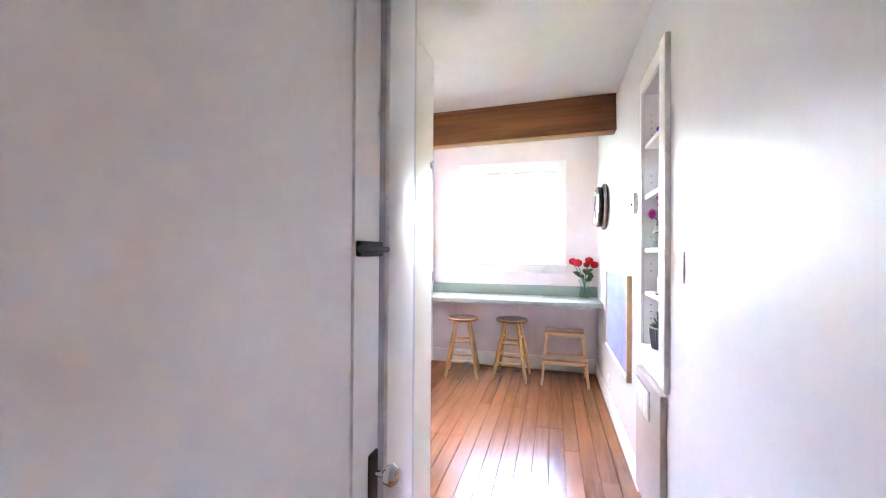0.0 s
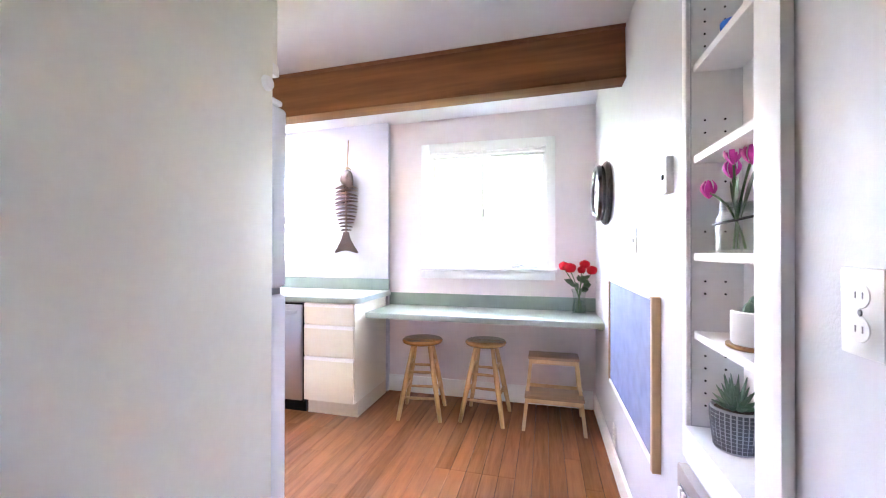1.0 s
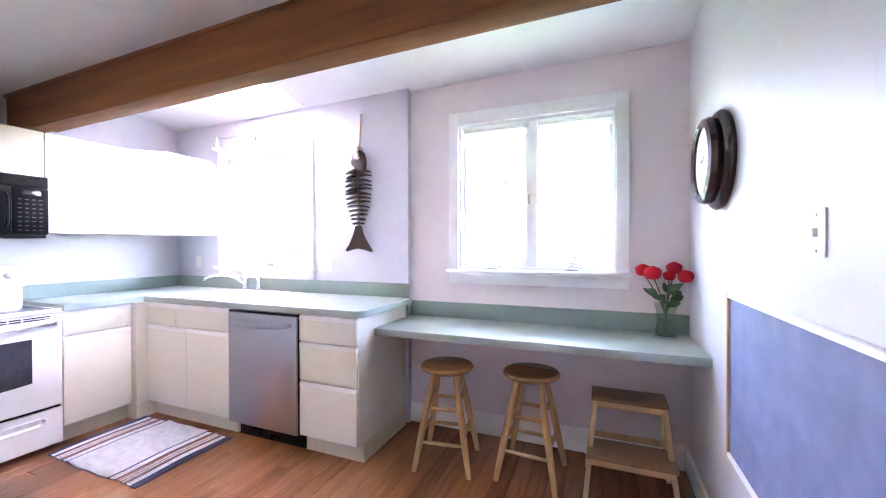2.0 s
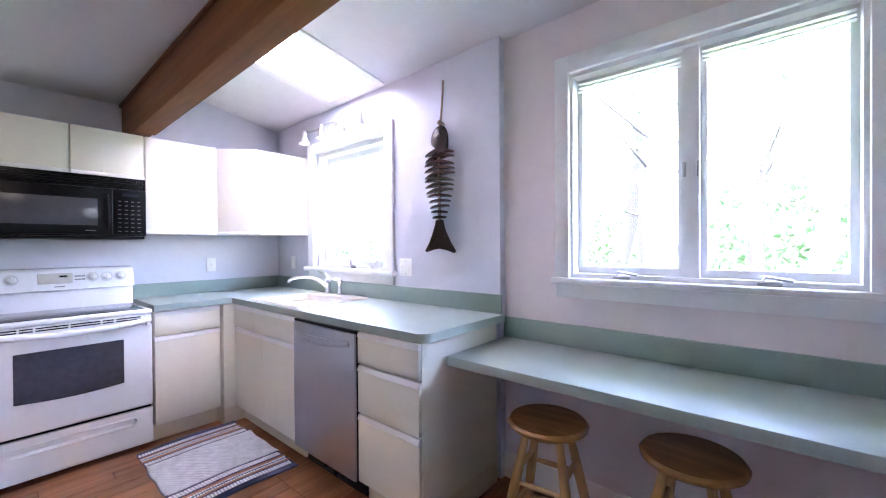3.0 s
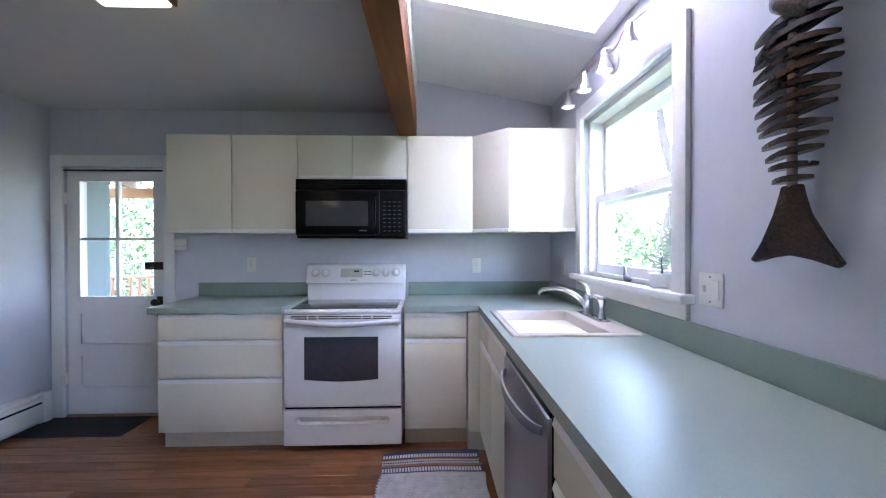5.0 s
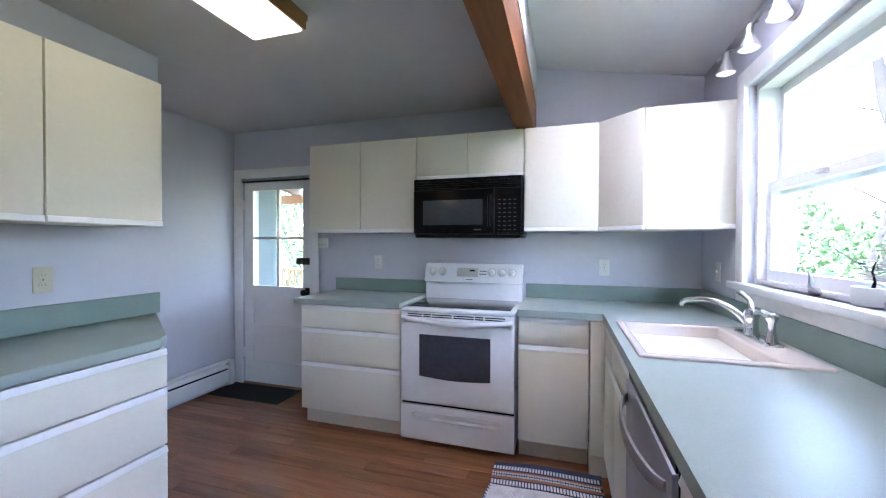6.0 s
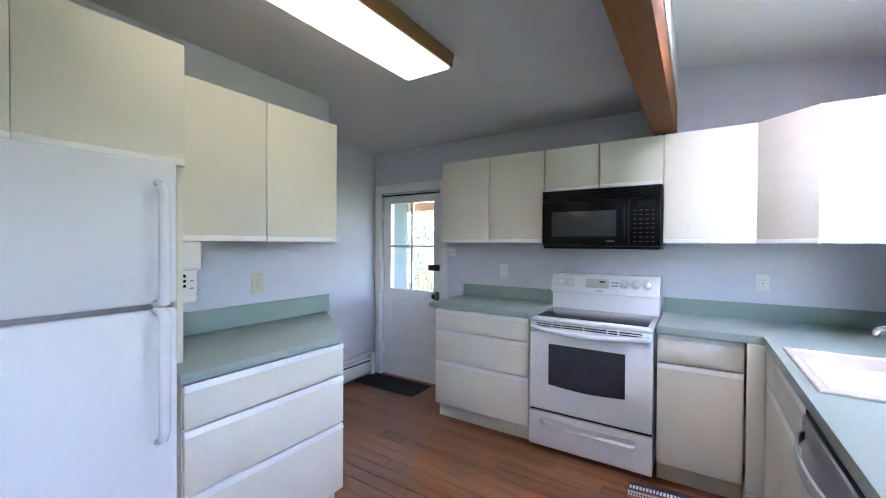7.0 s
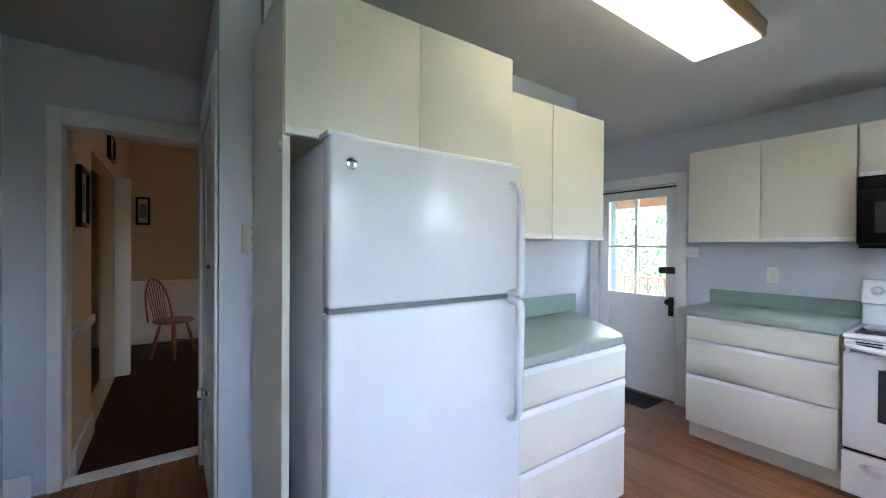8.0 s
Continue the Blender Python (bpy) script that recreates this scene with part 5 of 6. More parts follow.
half_rug = [(0.0, 0.046, NAVY, 0.010, 0.0), (0.049, 0.083, RUGW, 0.0168, 0.0062), (0.086, 0.098, NAVY, 0.010, 0.0), (0.100, 0.114, RUGO, 0.010, 0.0), (0.116, 0.128, RUGW, 0.014, 0.006),
            (0.130, 0.138, NAVY, 0.010, 0.0), (0.140, 0.152, RUGW, 0.014, 0.006), (0.154, 0.176, RUGO, 0.010, 0.0), (0.178, 0.190, NAVY, 0.010, 0.0), (0.193, 0.232, RUGW, 0.0168, 0.0062), (0.235, 0.248, NAVY, 0.010, 0.0)]
for a, b, m, pitch, skip in half_rug + [(rw - b, rw - a, m, p_, k_) for a, b, m, p_, k_ in half_rug]:
    part("stripe", rug_tufts(a, b, pitch, 0.002 if skip else 0.0, 0.0115 if skip else 0.010, skip), m, o)
centre = bmesh.new()
for k in range(32):
    a = 0.250 + 0.42 * k / 32
    rug_tufts(a + 0.0020, a + 0.0112, 0.020, 0.010, 0.0130, 0.0062, 0.5 * (k % 2), centre)
part("centre_weave", centre, RUGW, o, "pale woven centre of the rug", "stuff")
bm = bmesh.new()
grid = [[bm.verts.new(rug_warp(rw * i / 46, rd * j / 30, 0.005)) for j in range(31)] for i in range(47)]
low = [[bm.verts.new(rug_warp(rw * i / 46, rd * j / 30, 0.0)) for j in range(31)] for i in range(47)]
for i in range(46):
    for j in range(30):
        bm.faces.new((grid[i][j], grid[i + 1][j], grid[i + 1][j + 1], grid[i][j + 1]))
        bm.faces.new((low[i][j], low[i][j + 1], low[i + 1][j + 1], low[i + 1][j]))
part("ground_weave", bm, NAVY, o)
o = thing("door_mat", "black ribbed doormat before the back door", "doormat", (-3.875, 0.33, 0.0))
part("backing", B(0, 0.31, 0, 0.74, 0, 0.006, 0.002), RUBBER, o)
bm = bmesh.new()
for k in range(36):
    box(bm, 0.012, 0.298, 0.012 + 0.02 * k, 0.026 + 0.02 * k, 0.006, 0.011)
part("ribs", bm, RUBBER, o)


# ---- shelf niche and what stands in it ----
o = thing("shelf_niche", "white recessed shelf niche with pegged side panels", "shelf", (XE, 0, 0), 0, "", "structure")
part("back_panel", B(0.128, 0.140, 1.711, 2.099, 0.781, 2.089), TRIM, o)
part("side_panel", B(0.002, 0.127, 2.0985, 2.0998, 0.802, 2.088), TRIM, o)
part("casing", B(-0.022, 0.0, 1.62, 1.708, 0.70, 2.16, 0.004), TRIM, o)
part("casing", B(-0.012, 0.0, 2.102, 2.135, 0.70, 2.16, 0.003), TRIM, o)
part("casing", B(-0.014, 0.0, 1.709, 2.101, 2.092, 2.16, 0.003), TRIM, o)
part("bottom_board", B(-0.020, 0.126, 1.712, 2.098, 0.781, 0.80, 0.003), TRIM, o)
part("bottom_trim", B(-0.014, 0.0, 1.709, 2.101, 0.70, 0.779, 0.003), TRIM, o)
SHELVES = (1.069, 1.290, 1.565, 1.825)
for z in SHELVES:
    part("shelf_board", B(0.006, 0.126, 1.712, 2.098, z - 0.022, z, 0.002), TRIM, o)
for z0 in (0.0,):
    for k in range(34):
        z = 0.86 + 0.035 * k
        if any(abs(z - q) < 0.05 for q in SHELVES) or k % 9 > 5:
            continue
        for x in (0.035, 0.085):
            part("peg_hole", lathe(bmesh.new(), [(0.003, 2.0970), (0.003, 2.0990)], (x, 0, z), 8, "y"), BLACK, o)

NX = XE + 0.066
o = thing("tulip_jar", "clear mason jar of pink tulips on a niche shelf", "flower jar", (NX, 1.985, SHELVES[1]))
part("jar", lathe(bmesh.new(), [(0.040, 0.0), (0.046, 0.006), (0.046, 0.085), (0.036, 0.105), (0.036, 0.13), (0.033, 0.13), (0.033, 0.105), (0.043, 0.084), (0.043, 0.01), (0.005, 0.008)], (0, 0, 0), 28), JAR, o)
bm = bmesh.new()
for k in range(3):
    lathe(bm, [(0.0365, 0.108 + 0.007 * k), (0.039, 0.1105 + 0.007 * k), (0.0365, 0.113 + 0.007 * k)], (0, 0, 0), 24)
part("thread", bm, JAR, o)
part("wire_bail", tube(bmesh.new(), [(0.048 * math.cos(a), 0.062 * math.sin(a), 0.085 + 0.012 * math.cos(a)) for a in [2 * math.pi * k / 24 for k in range(25)]], 0.0018, 6), IRON, o, "dark wire bail")
for dx, dy, dz in ((-0.035, 0.075, 0.165), (-0.01, 0.0, 0.205), (0.0, -0.075, 0.225), (-0.02, -0.03, 0.235)):
    sm = part("stem", tube(bmesh.new(), arc((-dx * 0.3, -dy * 0.25, 0.012), (dx * 0.1, dy * 0.05, 0.13), (dx, dy, dz), 8), 0.003, 8), STEM, o)
    hb = bmesh.new()
    root = hb.verts.new((dx, dy, dz - 0.018))
    for k in range(6):
        a = math.pi / 3 * k
        rows = []
        for u in range(6):
            f = u / 5
            q = 0.021 * math.sin(0.35 + f * 2.35) * (1.0 if k % 2 else 0.93)
            rows.append([hb.verts.new((dx + q * math.cos(a + v * 0.45 * (1 - 0.55 * f)), dy + q * math.sin(a + v * 0.45 * (1 - 0.55 * f)), dz - 0.012 + 0.046 * f)) for v in (-1, 0, 1)])
        for v in range(2):
            hb.faces.new((root, rows[0][v + 1], rows[0][v]))
        for p, q in zip(rows, rows[1:]):
            for v in range(2):
                hb.faces.new((p[v], p[v + 1], q[v + 1], q[v]))
    part("bloom", hb, TULIP, sm, "pink tulip bloom", auto=80)
for a, ln in ((1.2, 0.13), (4.0, 0.12), (5.3, 0.15)):
    lb = bmesh.new()
    leaf(lb, (0.01 * math.cos(a), 0.01 * math.sin(a), 0.09), (0.03 * math.cos(a), 0.07 * math.sin(a), 0.09 + ln), 0.011, (1, 0, 0))
    part("leaf", lb, LEAF, o, auto=80)

o = thing("cactus_pot", "white ceramic pot with a small cactus on a wooden saucer", "potted plant", (NX, 1.90, SHELVES[0]))
part("saucer", lathe(bmesh.new(), [(0.050, 0.0), (0.056, 0.004), (0.056, 0.010), (0.05, 0.0105), (0.005, 0.008)], (0, 0, 0), 28), STOOLW, o, "wooden saucer")
part("pot", lathe(bmesh.new(), [(0.042, 0.0085), (0.046, 0.014), (0.046, 0.085), (0.042, 0.088), (0.041, 0.075), (0.005, 0.074)], (0, 0, 0), 32), WHITEP, o)
for dx, dy, h in ((0.0, 0.0, 0.05), (0.015, 0.018, 0.03), (-0.015, -0.012, 0.036)):
    bm = bmesh.new()
    rings = []
    for k in range(8):
        f = k / 7
        r0 = 0.013 * math.sqrt(max(0.02, 1 - f ** 3))
        rings.append([bm.verts.new((dx + r0 * (1 + 0.12 * (i % 2)) * math.cos(math.pi * i / 8), dy + r0 * (1 + 0.12 * (i % 2)) * math.sin(math.pi * i / 8), 0.074 + h * f)) for i in range(16)])
    for a, b in zip(rings, rings[1:]):
        for i in range(16):
            j = (i + 1) % 16
            bm.faces.new((a[i], a[j], b[j], b[i]))
    bm.faces.new(rings[-1])
    part("cactus_stem", bm, SUCC, o)


def succulent(parent, c, r, n, h, rnd):
    for ring in range(3):
        for k in range(n):
            a = 2 * math.pi * (k + 0.5 * ring) / n + rnd.uniform(-0.15, 0.15)
            ln = r * (1 - 0.28 * ring)
            up = h * (0.35 + 0.45 * ring)
            p0 = Vector(c)
            p1 = p0 + Vector((0.6 * ln * math.cos(a), 0.6 * ln * math.sin(a), up * 0.5))
            p2 = p0 + Vector((ln * math.cos(a), ln * math.sin(a), up))
            part("leaf", tube(bmesh.new(), [p0, p0.lerp(p1, 0.5), p1, p2], [0.0035, 0.0066, 0.0052, 0.0008], 6), SUCC, parent)


o = thing("succulent_pot", "dark grey gridded pot with a spiky succulent", "potted plant", (NX - 0.008, 1.975, 0.80))
part("pot", lathe(bmesh.new(), [(0.040, 0.0), (0.045, 0.003), (0.052, 0.05), (0.054, 0.105), (0.050, 0.107), (0.049, 0.092), (0.005, 0.090)], (0, 0, 0), 40), POTL, o)
bm = bmesh.new()
for z in range(10):
    for k in range(28):
        a = 2 * math.pi * k / 28
        zz = 0.012 + 0.0095 * z
        r0 = 0.0452 + (0.0545 - 0.0452) * min(1, zz / 0.08)
        b = B(-0.0043, 0.0043, -0.0012, 0.0006, -0.0038, 0.0038)
        b.transform(Matrix.Translation((r0 * math.cos(a), r0 * math.sin(a), zz)) @ Matrix.Rotation(a + math.pi / 2, 4, "Z"))
        me = bpy.data.meshes.new("tmp")
        b.to_mesh(me)
        b.free()
        bm.from_mesh(me)
        bpy.data.meshes.remove(me)
part("grid_glaze", bm, POTG, o, "dark raised glaze blocks", "stuff")
part("soil", lathe(bmesh.new(), [(0.0485, 0.090), (0.046, 0.099), (0.02, 0.102), (0.003, 0.103)], (0, 0, 0), 20), SOIL, o)
succulent(o, (0, 0, 0.10), 0.056, 8, 0.066, random.Random(2))
o = thing("blue_glass", "small cobalt blue glass tumbler on the top niche shelf", "tumbler", (NX, 2.0, SHELVES[3]))
part("cup", lathe(bmesh.new(), [(0.020, 0.0), (0.026, 0.004), (0.030, 0.06), (0.028, 0.06), (0.024, 0.008), (0.003, 0.007)], (0, 0, 0), 24), BLUEP, o)
o = thing("blue_bottle", "cobalt blue bottle with a thin neck", "bottle", (NX + 0.01, 1.90, SHELVES[3]))
part("bottle", lathe(bmesh.new(), [(0.024, 0.0), (0.028, 0.005), (0.028, 0.045), (0.012, 0.065), (0.010, 0.085), (0.012, 0.09), (0.004, 0.091)], (0, 0, 0), 24), BLUEP, o)
o = thing("tea_strainer", "small tarnished metal spoon ornament on a stand", "ornament", (NX, 1.85, SHELVES[2]))
part("foot", lathe(bmesh.new(), [(0.018, 0.0), (0.018, 0.004), (0.004, 0.008)], (0, 0, 0), 20), BRONZE, o)
part("stalk", tube(bmesh.new(), [(0, 0, 0.006), (0.0, 0.004, 0.04), (0, 0.006, 0.06)], 0.003, 8), BRONZE, o)
bm = bmesh.new()
bmesh.ops.create_uvsphere(bm, u_segments=18, v_segments=12, radius=1, matrix=Matrix.LocRotScale((0, 0.008, 0.082), Euler((0.3, 0, 0)), (0.008, 0.019, 0.027)))
part("bowl", bm, BRONZE, o)

# window sill over the sink
o = thing("sill_pot", "white sill pot with a twiggy bonsai plant", "potted plant", (-2.46, YN + 0.03, W1[2]))
part("pot", lathe(bmesh.new(), [(0.038, 0.0), (0.046, 0.004), (0.048, 0.06), (0.044, 0.062), (0.042, 0.05), (0.004, 0.049)], (0, 0, 0), 28), WHITEP, o)
part("twig", tube(bmesh.new(), [(0, 0, 0.049), (0.01, 0, 0.08), (-0.008, 0.004, 0.11), (0.012, 0, 0.14)], [0.006, 0.004, 0.003, 0.002], 8), BARK, o)
rnd = random.Random(9)
for k in range(14):
    a = rnd.uniform(0, 6.28)
    z = rnd.uniform(0.09, 0.145)
    lb = bmesh.new()
    leaf(lb, (0.01 * math.cos(a), 0.01 * math.sin(a), z), (0.05 * math.cos(a), 0.04 * math.sin(a), z + 0.012), 0.011)
    part("leaf", lb, LEAF, o, auto=80)
o = thing("bird_ornament", "little dark glass bird on the window sill", "ornament", (-2.735, YN + 0.025, W1[2]))
bm = bmesh.new()
tube(bm, [(0.035, 0, 0.012), (0.01, 0, 0.016), (-0.015, 0, 0.018), (-0.028, 0, 0.035), (-0.030, 0, 0.065), (-0.042, 0, 0.085)], [0.004, 0.014, 0.016, 0.010, 0.006, 0.003], 14)
box(bm, -0.02, 0.02, -0.010, 0.010, 0.0, 0.008, 0.003)
part("bird", bm, GREYP, o)

# ---- dining room beyond the doorway ----
ZD = 2.75
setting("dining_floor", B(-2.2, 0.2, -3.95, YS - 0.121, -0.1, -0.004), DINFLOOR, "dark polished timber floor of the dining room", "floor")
setting("dining_wall_south", B(-2.2, 0.2, -4.05, -3.95, -0.1, ZD), DINING, "warm cream painted dining room wall", "wall")
setting("dining_wall_west", B(-2.3, -2.2, -4.05, YS - 0.12, -0.1, ZD), DINING, "warm cream painted dining room wall", "wall")
wall_with_hole("dining_wall_east", "y", 0.2, 0.12, -4.05, YS - 0.121, -0.1, ZD, [(-2.42, -1.0, -0.004, 2.05)], DINING, "warm cream dining room wall with a wide opening")
setting("dining_wall_north", B(-2.2, -0.60, YS - 0.24, YS - 0.125, -0.1, ZD), DINING, "warm cream painted dining room wall", "wall")
setting("dining_ceiling", B(-2.3, 2.2, -4.05, YS - 0.13, ZD, ZD + 0.1), CEIL_SHADED, "dining room ceiling in the shaded ceiling colour", "ceiling")
setting("side_room_floor", B(0.32, 2.2, -4.05, YS - 0.43, -0.1, -0.004), DARKWOOD, "dark timber floor of the next room", "floor")
setting("side_room_wall_east", B(2.2, 2.3, -4.05, YS - 0.43, -0.1, ZD), DINING, "warm cream wall of the next room", "wall")
setting("side_room_wall_south", B(0.32, 2.2, -4.15, -4.05, -0.1, ZD), DINING, "warm cream wall of the next room", "wall")
setting("side_room_wall_north", B(0.32, 2.2, YS - 0.43, YS - 0.33, -0.1, ZD), DINING, "warm cream wall of the next room", "wall")
setting("lintel_fill", B(-0.60, XE, YS - 0.12, YS - 0.001, 2.581, ZD), WALL, "painted wall above the doorway", "wall")
setting("baseboard_dining", B(-2.2, 0.2, -3.95, -3.93, -0.004, 0.15, 0.004), TRIM, "white painted dining room baseboard", "baseboard")
setting("wainscot", B(-2.2, 0.2, -3.95, -3.942, 0.151, 0.799), TRIM, "pale painted wainscot under the chair rail", "trim")
setting("chair_rail", B(-2.2, 0.2, -3.95, -3.925, 0.80, 0.86, 0.004), TRIM, "white painted chair rail", "trim")
setting("baseboard_dining_east", B(0.18, 0.2, -0.99, YS - 0.125, -0.004, 0.15, 0.004), TRIM, "white painted dining room baseboard", "baseboard")
setting("chair_rail_east", B(0.175, 0.2, -0.99, YS - 0.125, 0.80, 0.86, 0.004), TRIM, "white painted chair rail", "trim")
setting("opening_post", B(0.08, 0.2, -2.58, -2.43, -0.004, 2.05, 0.004), TRIM, "white painted post at the wide opening", "trim")


def picture(label, at, rz, w, h):
    o = thing("picture", label, "picture", at, rz)
    for a, b, c, d in ((-w / 2, -w / 2 + 0.03, -h / 2, h / 2), (w / 2 - 0.03, w / 2, -h / 2, h / 2)):
        part("frame_side", B(a, b, -0.03, 0, c, d, 0.003), BLACK, o)
    for c, d in ((-h / 2, -h / 2 + 0.03), (h / 2 - 0.03, h / 2)):
        part("frame_rail", B(-w / 2 + 0.03, w / 2 - 0.03, -0.03, 0, c, d, 0.003), BLACK, o)
    part("mount", B(-w / 2 + 0.028, w / 2 - 0.028, -0.012, -0.002, -h / 2 + 0.028, h / 2 - 0.028), DIAL, o)
    part("print", B(-w / 4, w / 4, -0.0135, -0.012, -h / 4, h / 4), CHALK, o)


picture("black-framed print on the dining room wall", (0.2, -0.585, 1.665), 270, 0.30, 0.38)
# The one over the opening stands in for a dark vent grille.
picture("dark vent grille high over the opening, built like a framed picture", (0.2, -2.0, 2.27), 270, 0.36, 0.24)
picture("small dark-framed picture beyond the opening", (0.045, -3.95, 1.82), 180, 0.16, 0.38)


def windsor(at, rz):
    o = thing("windsor_chair", "reddish wooden hoop-back chair by the dining room wall", "chair", at, rz)
    part("seat", lathe(bmesh.new(), [(0.15, 0.425), (0.205, 0.432), (0.215, 0.448), (0.20, 0.460), (0.10, 0.452), (0.01, 0.450)], (0, 0, 0), 36), CHAIRW, o)
    for a in (40, 140, 220, 320):
        c, sn = math.cos(radians(a)), math.sin(radians(a))
        part("leg", tube(bmesh.new(), [(0.235 * c, 0.235 * sn, 0), (0.20 * c, 0.20 * sn, 0.15), (0.165 * c, 0.165 * sn, 0.30), (0.13 * c, 0.13 * sn, 0.43)], [0.012, 0.018, 0.019, 0.014], 10), CHAIRW, o)
    for sx in (-1, 1):
        part("stretcher", tube(bmesh.new(), [(sx * 0.158, -0.132, 0.17), (sx * 0.165, 0, 0.17), (sx * 0.158, 0.132, 0.17)], [0.007, 0.012, 0.007], 8), CHAIRW, o)
    part("stretcher", tube(bmesh.new(), [(-0.16, 0, 0.17), (0.16, 0, 0.17)], 0.009, 8), CHAIRW, o)
    hoop = [(0.19 * math.cos(a), 0.17 + 0.10 * math.sin(a), 0.45 + 0.50 * math.sin(a) ** 0.8) for a in [math.pi * k / 20 for k in range(21)]]
    part("back_hoop", tube(bmesh.new(), hoop, 0.011, 10), CHAIRW, o)
    for k in range(7):
        x = -0.12 + 0.04 * k
        top = 0.45 + 0.50 * math.sqrt(max(0, 1 - (x / 0.19) ** 2)) ** 0.8
        part("spindle", tube(bmesh.new(), [(x * 0.8, 0.165, 0.45), (x, 0.17 + 0.10 * (top - 0.45) / 0.5, top)], 0.0055, 8), CHAIRW, o)
    return o


windsor((-0.30, -2.98, -0.004), 232)
# Added lamp, unseen from the kitchen, warms the dining walls and chair.
o = thing("floor_lamp", "added unseen floor lamp that fills the dining room with warm light", "floor lamp", (-1.75, -1.5, -0.004))
part("base", lathe(bmesh.new(), [(0.13, 0), (0.13, 0.015), (0.02, 0.03)], (0, 0, 0), 28), BRONZE, o)
part("pole", tube(bmesh.new(), [(0, 0, 0.02), (0, 0, 1.3)], 0.011, 10), BRONZE, o)
part("shade", lathe(bmesh.new(), [(0.20, 1.20), (0.13, 1.48), (0.128, 1.48), (0.198, 1.20)], (0, 0, 0), 32), WARMFILL, o, "warm glowing shade of the added lamp")

# ---- outside ----
tagged(part("ground", B(-400, 400, -400, 400, -0.9, -0.6), GRASS), "green lawn reaching away from the house", "ground", "", "structure")
setting("roof_slab", B(XW - 0.3, XE + 0.4, -4.3, 3.02, 2.95, 3.02), EXTERIOR, "flat roof over the kitchen and dining room", "roof")


# Added board, out of view, keeps steep skylight off the nook counter.
setting("light_blocking_eaves", B(XW - 0.3, XE + 0.4, 4.41, 5.2, 2.50, 2.60), EXTERIOR, "unseen eaves board added to cut steep light at the north windows", "roof")


def tree(at, h, r, crown_r, seed, leaves=900, lean=0.0):
    rnd = random.Random(seed)
    o = thing("tree", "tall grey-barked tree with light green leaves", "tree", at)
    pts = [(lean * k / 8 * h * 0.2 + 0.12 * math.sin(k * 1.3 + seed), 0.12 * math.cos(k * 1.1 + seed), h * k / 8) for k in range(9)]
    bm = bmesh.new()
    tube(bm, pts, [r * (1.25 if k == 0 else 1 - 0.095 * k) for k in range(9)], 12)
    part("trunk", bm, BARK, o)
    bm = bmesh.new()
    tips = []
    for k in range(12):
        z = h * rnd.uniform(0.22, 0.98)
        a = rnd.uniform(0, 6.28)
        i = min(7, int(z / h * 8))
        p0 = Vector(pts[i]).lerp(Vector(pts[i + 1]), z / h * 8 - i)
        ln = crown_r * rnd.uniform(0.5, 1.0)
        p2 = p0 + Vector((ln * math.cos(a), ln * math.sin(a), rnd.uniform(0.1, 0.5) * ln))
        mid = p0.lerp(p2, 0.5) + Vector((0, 0, 0.12 * ln))
        tube(bm, [p0, mid, p2], [r * 0.09, r * 0.05, r * 0.012], 6)
        tips += [mid, p2, p0.lerp(p2, 0.8)]
    part("limbs", bm, BARK, o)
    verts, faces = [], []
    for k in range(leaves):
        c = rnd.choice(tips) + Vector((rnd.gauss(0, 0.35), rnd.gauss(0, 0.35), rnd.gauss(0, 0.28))) * crown_r * 0.45
        e = Euler((rnd.uniform(-1, 1), rnd.uniform(-1, 1), rnd.uniform(0, 6.28))).to_matrix()
        sz = rnd.uniform(0.018, 0.038)
        n0 = len(verts)
        for u, v in ((-0.5, 0), (0, -1), (0.5, 0), (0, 1)):
            verts.append(c + e @ Vector((u * sz, v * sz, 0.1 * sz * abs(v))))
        faces.append((n0, n0 + 1, n0 + 2, n0 + 3))
    me = bpy.data.meshes.new("crown")
    me.from_pydata([tuple(v) for v in verts], [], faces)
    me.materials.append(FOLIAGE)
    cr = new("crown", me)
    cr.parent = o
    return o


TREES = [(-1.45, 8.6, 8, 0.27, 2.4, 0.1), (-0.45, 11.0, 9, 0.13, 2.4, 0.3), (0.25, 10.2, 9, 0.15, 2.2, 0.5), (-2.7, 10.6, 9, 0.17, 2.8, 0.55),
         (-4.6, 9.6, 8, 0.17, 2.5, 0.2), (-6.4, 12.0, 9, 0.22, 3.0, 0.0), (1.9, 13.5, 10, 0.2, 2.8, 0.0), (-8.6, 8.0, 5.5, 0.2, 2.4, 0.1),
         (-10.5, 4.5, 5.5, 0.2, 2.6, 0.0), (-11.5, -1.0, 9, 0.22, 3.2, 0.0), (-10.0, -5.5, 8, 0.2, 3.0, 0.0), (-14.0, -3.5, 10, 0.25, 3.4, 0.0), (-7.8, 15.5, 10, 0.22, 3.4, 0.0)]
for i, (x, y, h, r, cr, ln) in enumerate(TREES):
    tree((x, y, -0.6), h, r, cr, 20 + i, 2600 if i < 4 else 4200, ln)


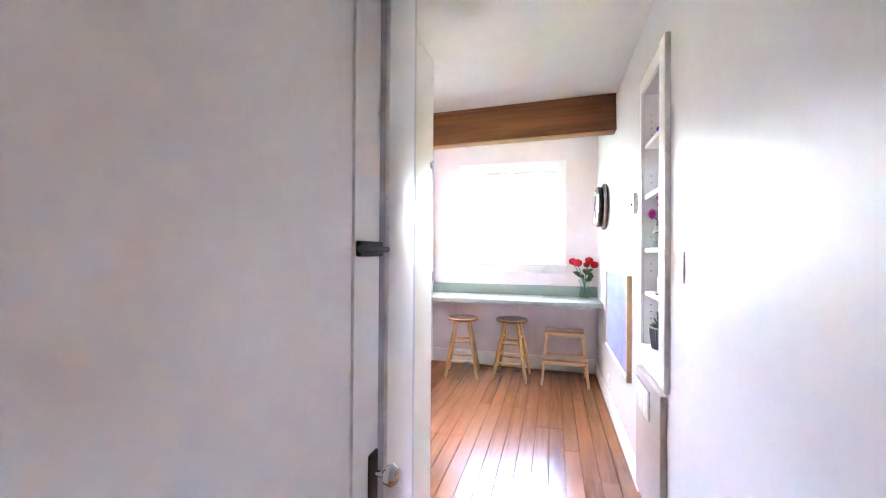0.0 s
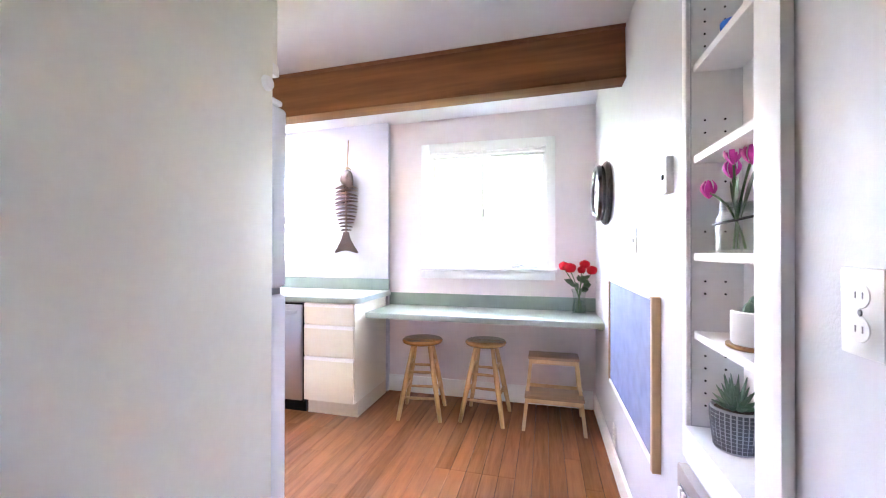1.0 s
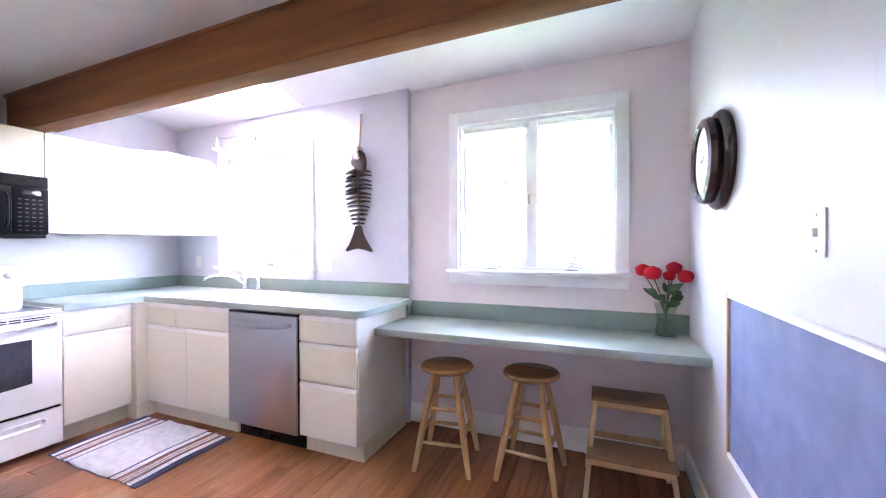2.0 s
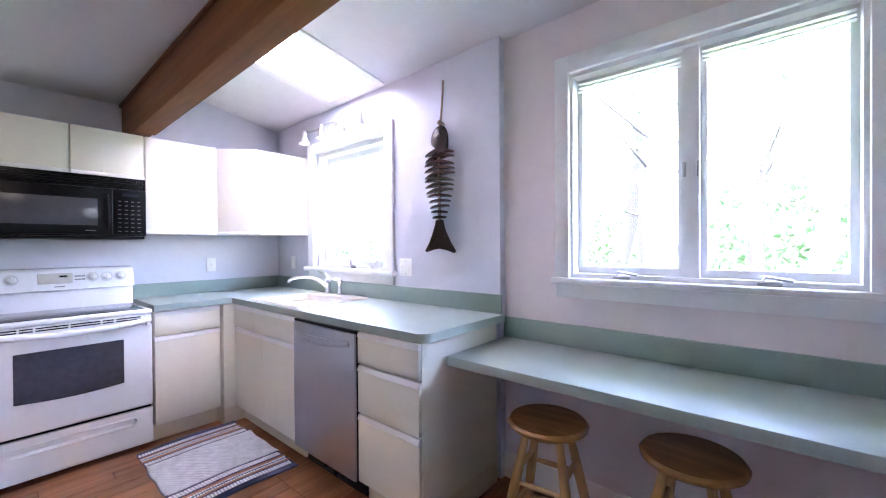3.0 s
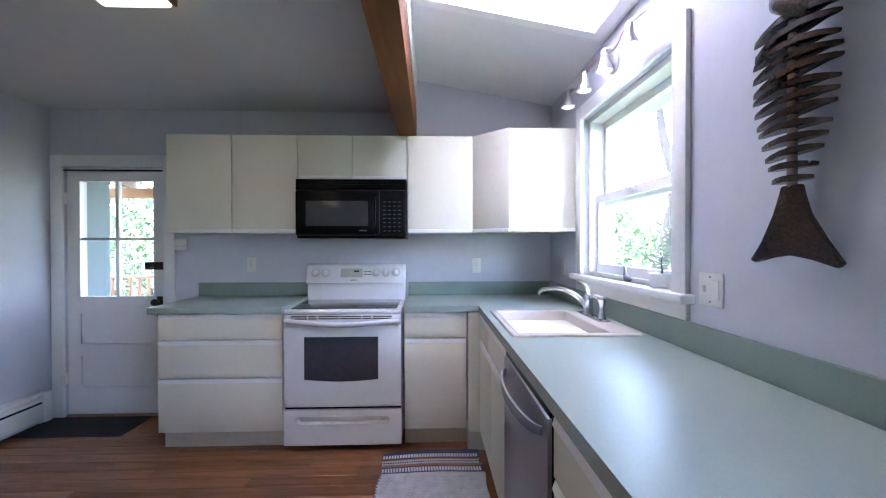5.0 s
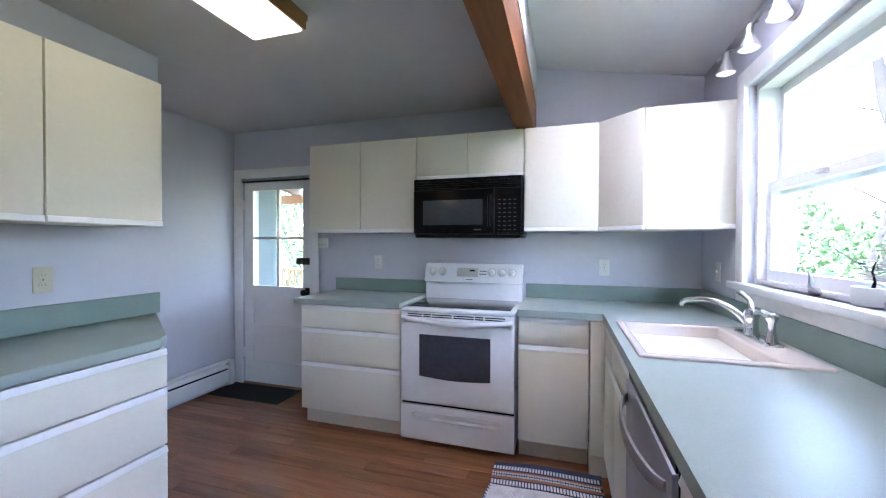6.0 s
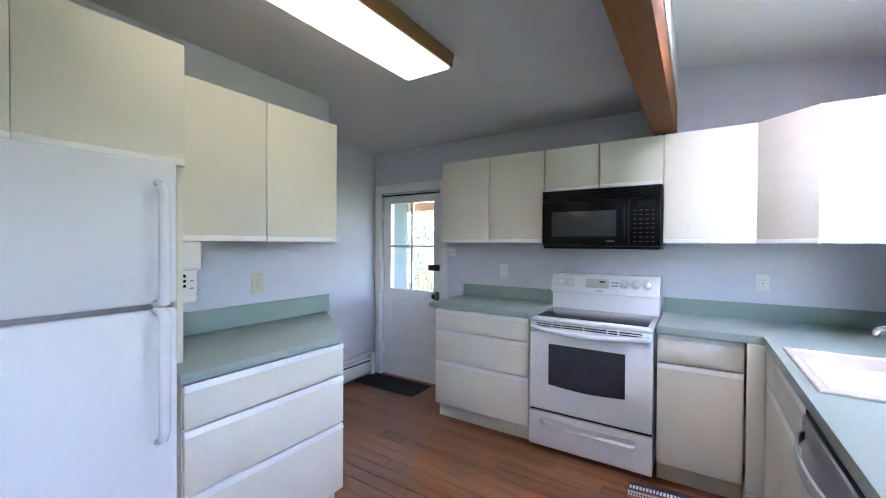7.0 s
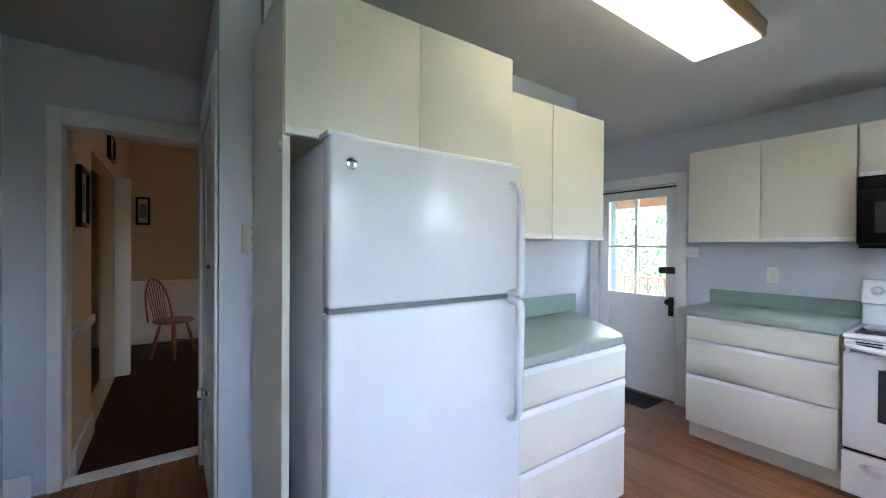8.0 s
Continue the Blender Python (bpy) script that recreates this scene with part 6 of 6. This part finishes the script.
def shrub(at, r, h, seed):
    rnd = random.Random(seed)
    o = thing("shrub", "low leafy green shrub on the lawn", "shrub", at)
    bm = bmesh.new()
    for k in range(9):
        a = rnd.uniform(0, 6.28)
        tube(bm, [(0.05 * math.cos(a), 0.05 * math.sin(a), 0), (0.4 * r * math.cos(a), 0.4 * r * math.sin(a), h * 0.5), (0.7 * r * math.cos(a), 0.7 * r * math.sin(a), h * 0.85)], [0.02, 0.012, 0.005], 6)
    part("stems", bm, BARK, o)
    verts, faces = [], []
    for k in range(9000):
        a, q = rnd.uniform(0, 6.28), math.sqrt(rnd.random())
        c = Vector((r * q * math.cos(a), r * q * math.sin(a), h * rnd.uniform(0.15, 1.0) * (1.05 - 0.5 * q * q)))
        e = Euler((rnd.uniform(-1, 1), rnd.uniform(-1, 1), rnd.uniform(0, 6.28))).to_matrix()
        sz = rnd.uniform(0.018, 0.040)
        n0 = len(verts)
        for u, v in ((-0.5, 0), (0, -1), (0.5, 0), (0, 1)):
            verts.append(c + e @ Vector((u * sz, v * sz, 0)))
        faces.append((n0, n0 + 1, n0 + 2, n0 + 3))
    me = bpy.data.meshes.new("foliage")
    me.from_pydata([tuple(v) for v in verts], [], faces)
    me.materials.append(FOLIAGE)
    new("foliage", me).parent = o


for i, (x, y, r, h) in enumerate(((-4.4, 7.4, 1.1, 1.9), (-6.0, 8.4, 1.3, 2.2), (-2.6, 9.2, 1.2, 1.7), (0.6, 8.8, 1.1, 1.6), (-8.8, 1.2, 1.4, 2.0), (-9.0, -2.0, 1.5, 2.1), (-8.2, -4.2, 1.3, 1.8), (-9.6, -0.4, 1.8, 3.2), (-9.8, -3.4, 2.0, 3.4), (-9.4, 2.8, 1.8, 3.0), (-8.0, -6.4, 2.0, 3.2), (-10.4, -5.8, 2.2, 3.6))):
    shrub((x, y, -0.6), r, h, 50 + i)

def woods(rnd):
    """Dense leafy edge of the woods round the lawn, from the north to the south-west."""
    verts, faces = [], []
    for k in range(26000):
        a = radians(rnd.uniform(62, 245))
        d = rnd.uniform(17, 23)
        top = 4.0 + 1.3 * math.sin(a * 7.0) + 1.2 * math.sin(a * 17.0 + 1.0) + 0.8 * math.sin(a * 41.0)
        c = Vector((-2.0 + d * math.cos(a), 2.0 + d * math.sin(a), -0.6 + top * rnd.random() ** 0.85))
        e = Euler((rnd.uniform(0.3, 1.9), rnd.uniform(-0.8, 0.8), rnd.uniform(0, 6.28))).to_matrix()
        sz = rnd.uniform(0.10, 0.23)
        n0 = len(verts)
        for u, v in ((-0.6, 0), (-0.1, -1), (0.6, -0.2), (0.2, 0.9)):
            verts.append(tuple(c + e @ Vector((u * sz, v * sz, 0.15 * sz * abs(v)))))
        faces.append((n0, n0 + 1, n0 + 2, n0 + 3))
    me = bpy.data.meshes.new("woods")
    me.from_pydata(verts, [], faces)
    me.materials.append(FOLIAGE)
    tagged(new("woods", me), "dense light green woods at the edge of the lawn", "woods", "", "stuff")


woods(random.Random(91))

# covered porch outside the back door
TEAL = mat("porch_teal_paint", (0.14, 0.19, 0.20), 0.6, vary=0.06)
o = thing("porch", "open timber porch with rafters and a railing", "porch", (-4.1, 0, 0), 0, "", "structure")
for k in range(16):
    part("deck_board", B(-2.6 + 0.16 * k, -2.45 + 0.16 * k, -2.2, 3.2, -0.10, -0.06, 0.004), PORCHW, o)
part("deck_joist", B(-2.6, -0.04, -2.2, 3.2, -0.6, -0.101), PORCHW, o)
part("side_wall", B(-0.48, -0.001, 0.02, 0.14, -0.06, 2.35), TEAL, o, "teal painted side wall")
part("post", B(-0.57, -0.482, 0.03, 0.13, -0.06, 2.35, 0.004), TEAL, o, "teal painted post")
for y in (-2.1, 0.0, 2.1, 3.1):
    part("post", B(-2.55, -2.45, y, y + 0.10, -0.06, 2.02, 0.004), PORCHW, o)
part("eaves_beam", B(-2.57, -2.43, -2.2, 3.2, 2.021, 2.16, 0.004), PORCHW, o)
for k in range(8):
    y = -2.0 + 0.72 * k
    bm = bmesh.new()
    v = [bm.verts.new(p) for yy in (y, y + 0.06) for p in ((-2.75, yy, 2.17), (-0.005, yy, 2.62), (-0.005, yy, 2.74), (-2.75, yy, 2.29))]
    for f in ((0, 1, 2, 3), (7, 6, 5, 4), (0, 4, 5, 1), (1, 5, 6, 2), (2, 6, 7, 3), (3, 7, 4, 0)):
        bm.faces.new([v[i] for i in f])
    part("rafter", bm, PORCHW, o)
bm = bmesh.new()
slab(bm, -2.72, -0.006, -2.1, 3.2, lambda x, y: 2.745 + 0.1636 * x, 0.0, 0.03)
part("roof_boards", bm, PORCHW, o)
part("top_rail", B(-2.53, -2.47, -2.0, 3.1, 0.86, 0.90, 0.004), PORCHW, o)
part("low_rail", B(-2.52, -2.48, -2.0, 3.1, 0.05, 0.09, 0.004), PORCHW, o)
for k in range(38):
    y = -1.93 + 0.13 * k
    part("baluster", B(-2.515, -2.485, y, y + 0.03, 0.091, 0.859), PORCHW, o)

# ---- floor boards ----
o = thing("floor", "narrow reddish oak strip floor with a satin finish", "floor", kind="structure")
BW = 0.0945
meshes = {}
for ln in (0.9, 1.2, 1.5, 1.8, 2.4):
    bm = box(bmesh.new(), 0.0012, BW - 0.0012, 0.0006, ln - 0.0006, -0.0199, 0.0, 0.0016, 1)
    me = bpy.data.meshes.new("floor_board")
    bmesh.ops.recalc_face_normals(bm, faces=bm.faces)
    bm.to_mesh(me)
    bm.free()
    me.materials.append(FLOORW)
    meshes[ln] = me
rnd = random.Random(11)
nb = int((XE - XW) / BW) + 1
for i in range(nb):
    x = XE - BW * (i + 1)
    left, y = 4.5, YS
    while left > 0.01:
        opts = [l for l in meshes if abs(left - l) < 0.01 or left - l > 0.89]
        ln = rnd.choice(opts)
        b = new("floor_board", meshes[ln])
        b.parent, b.location = o, (x, y, 0)
        y, left = y + ln, left - ln
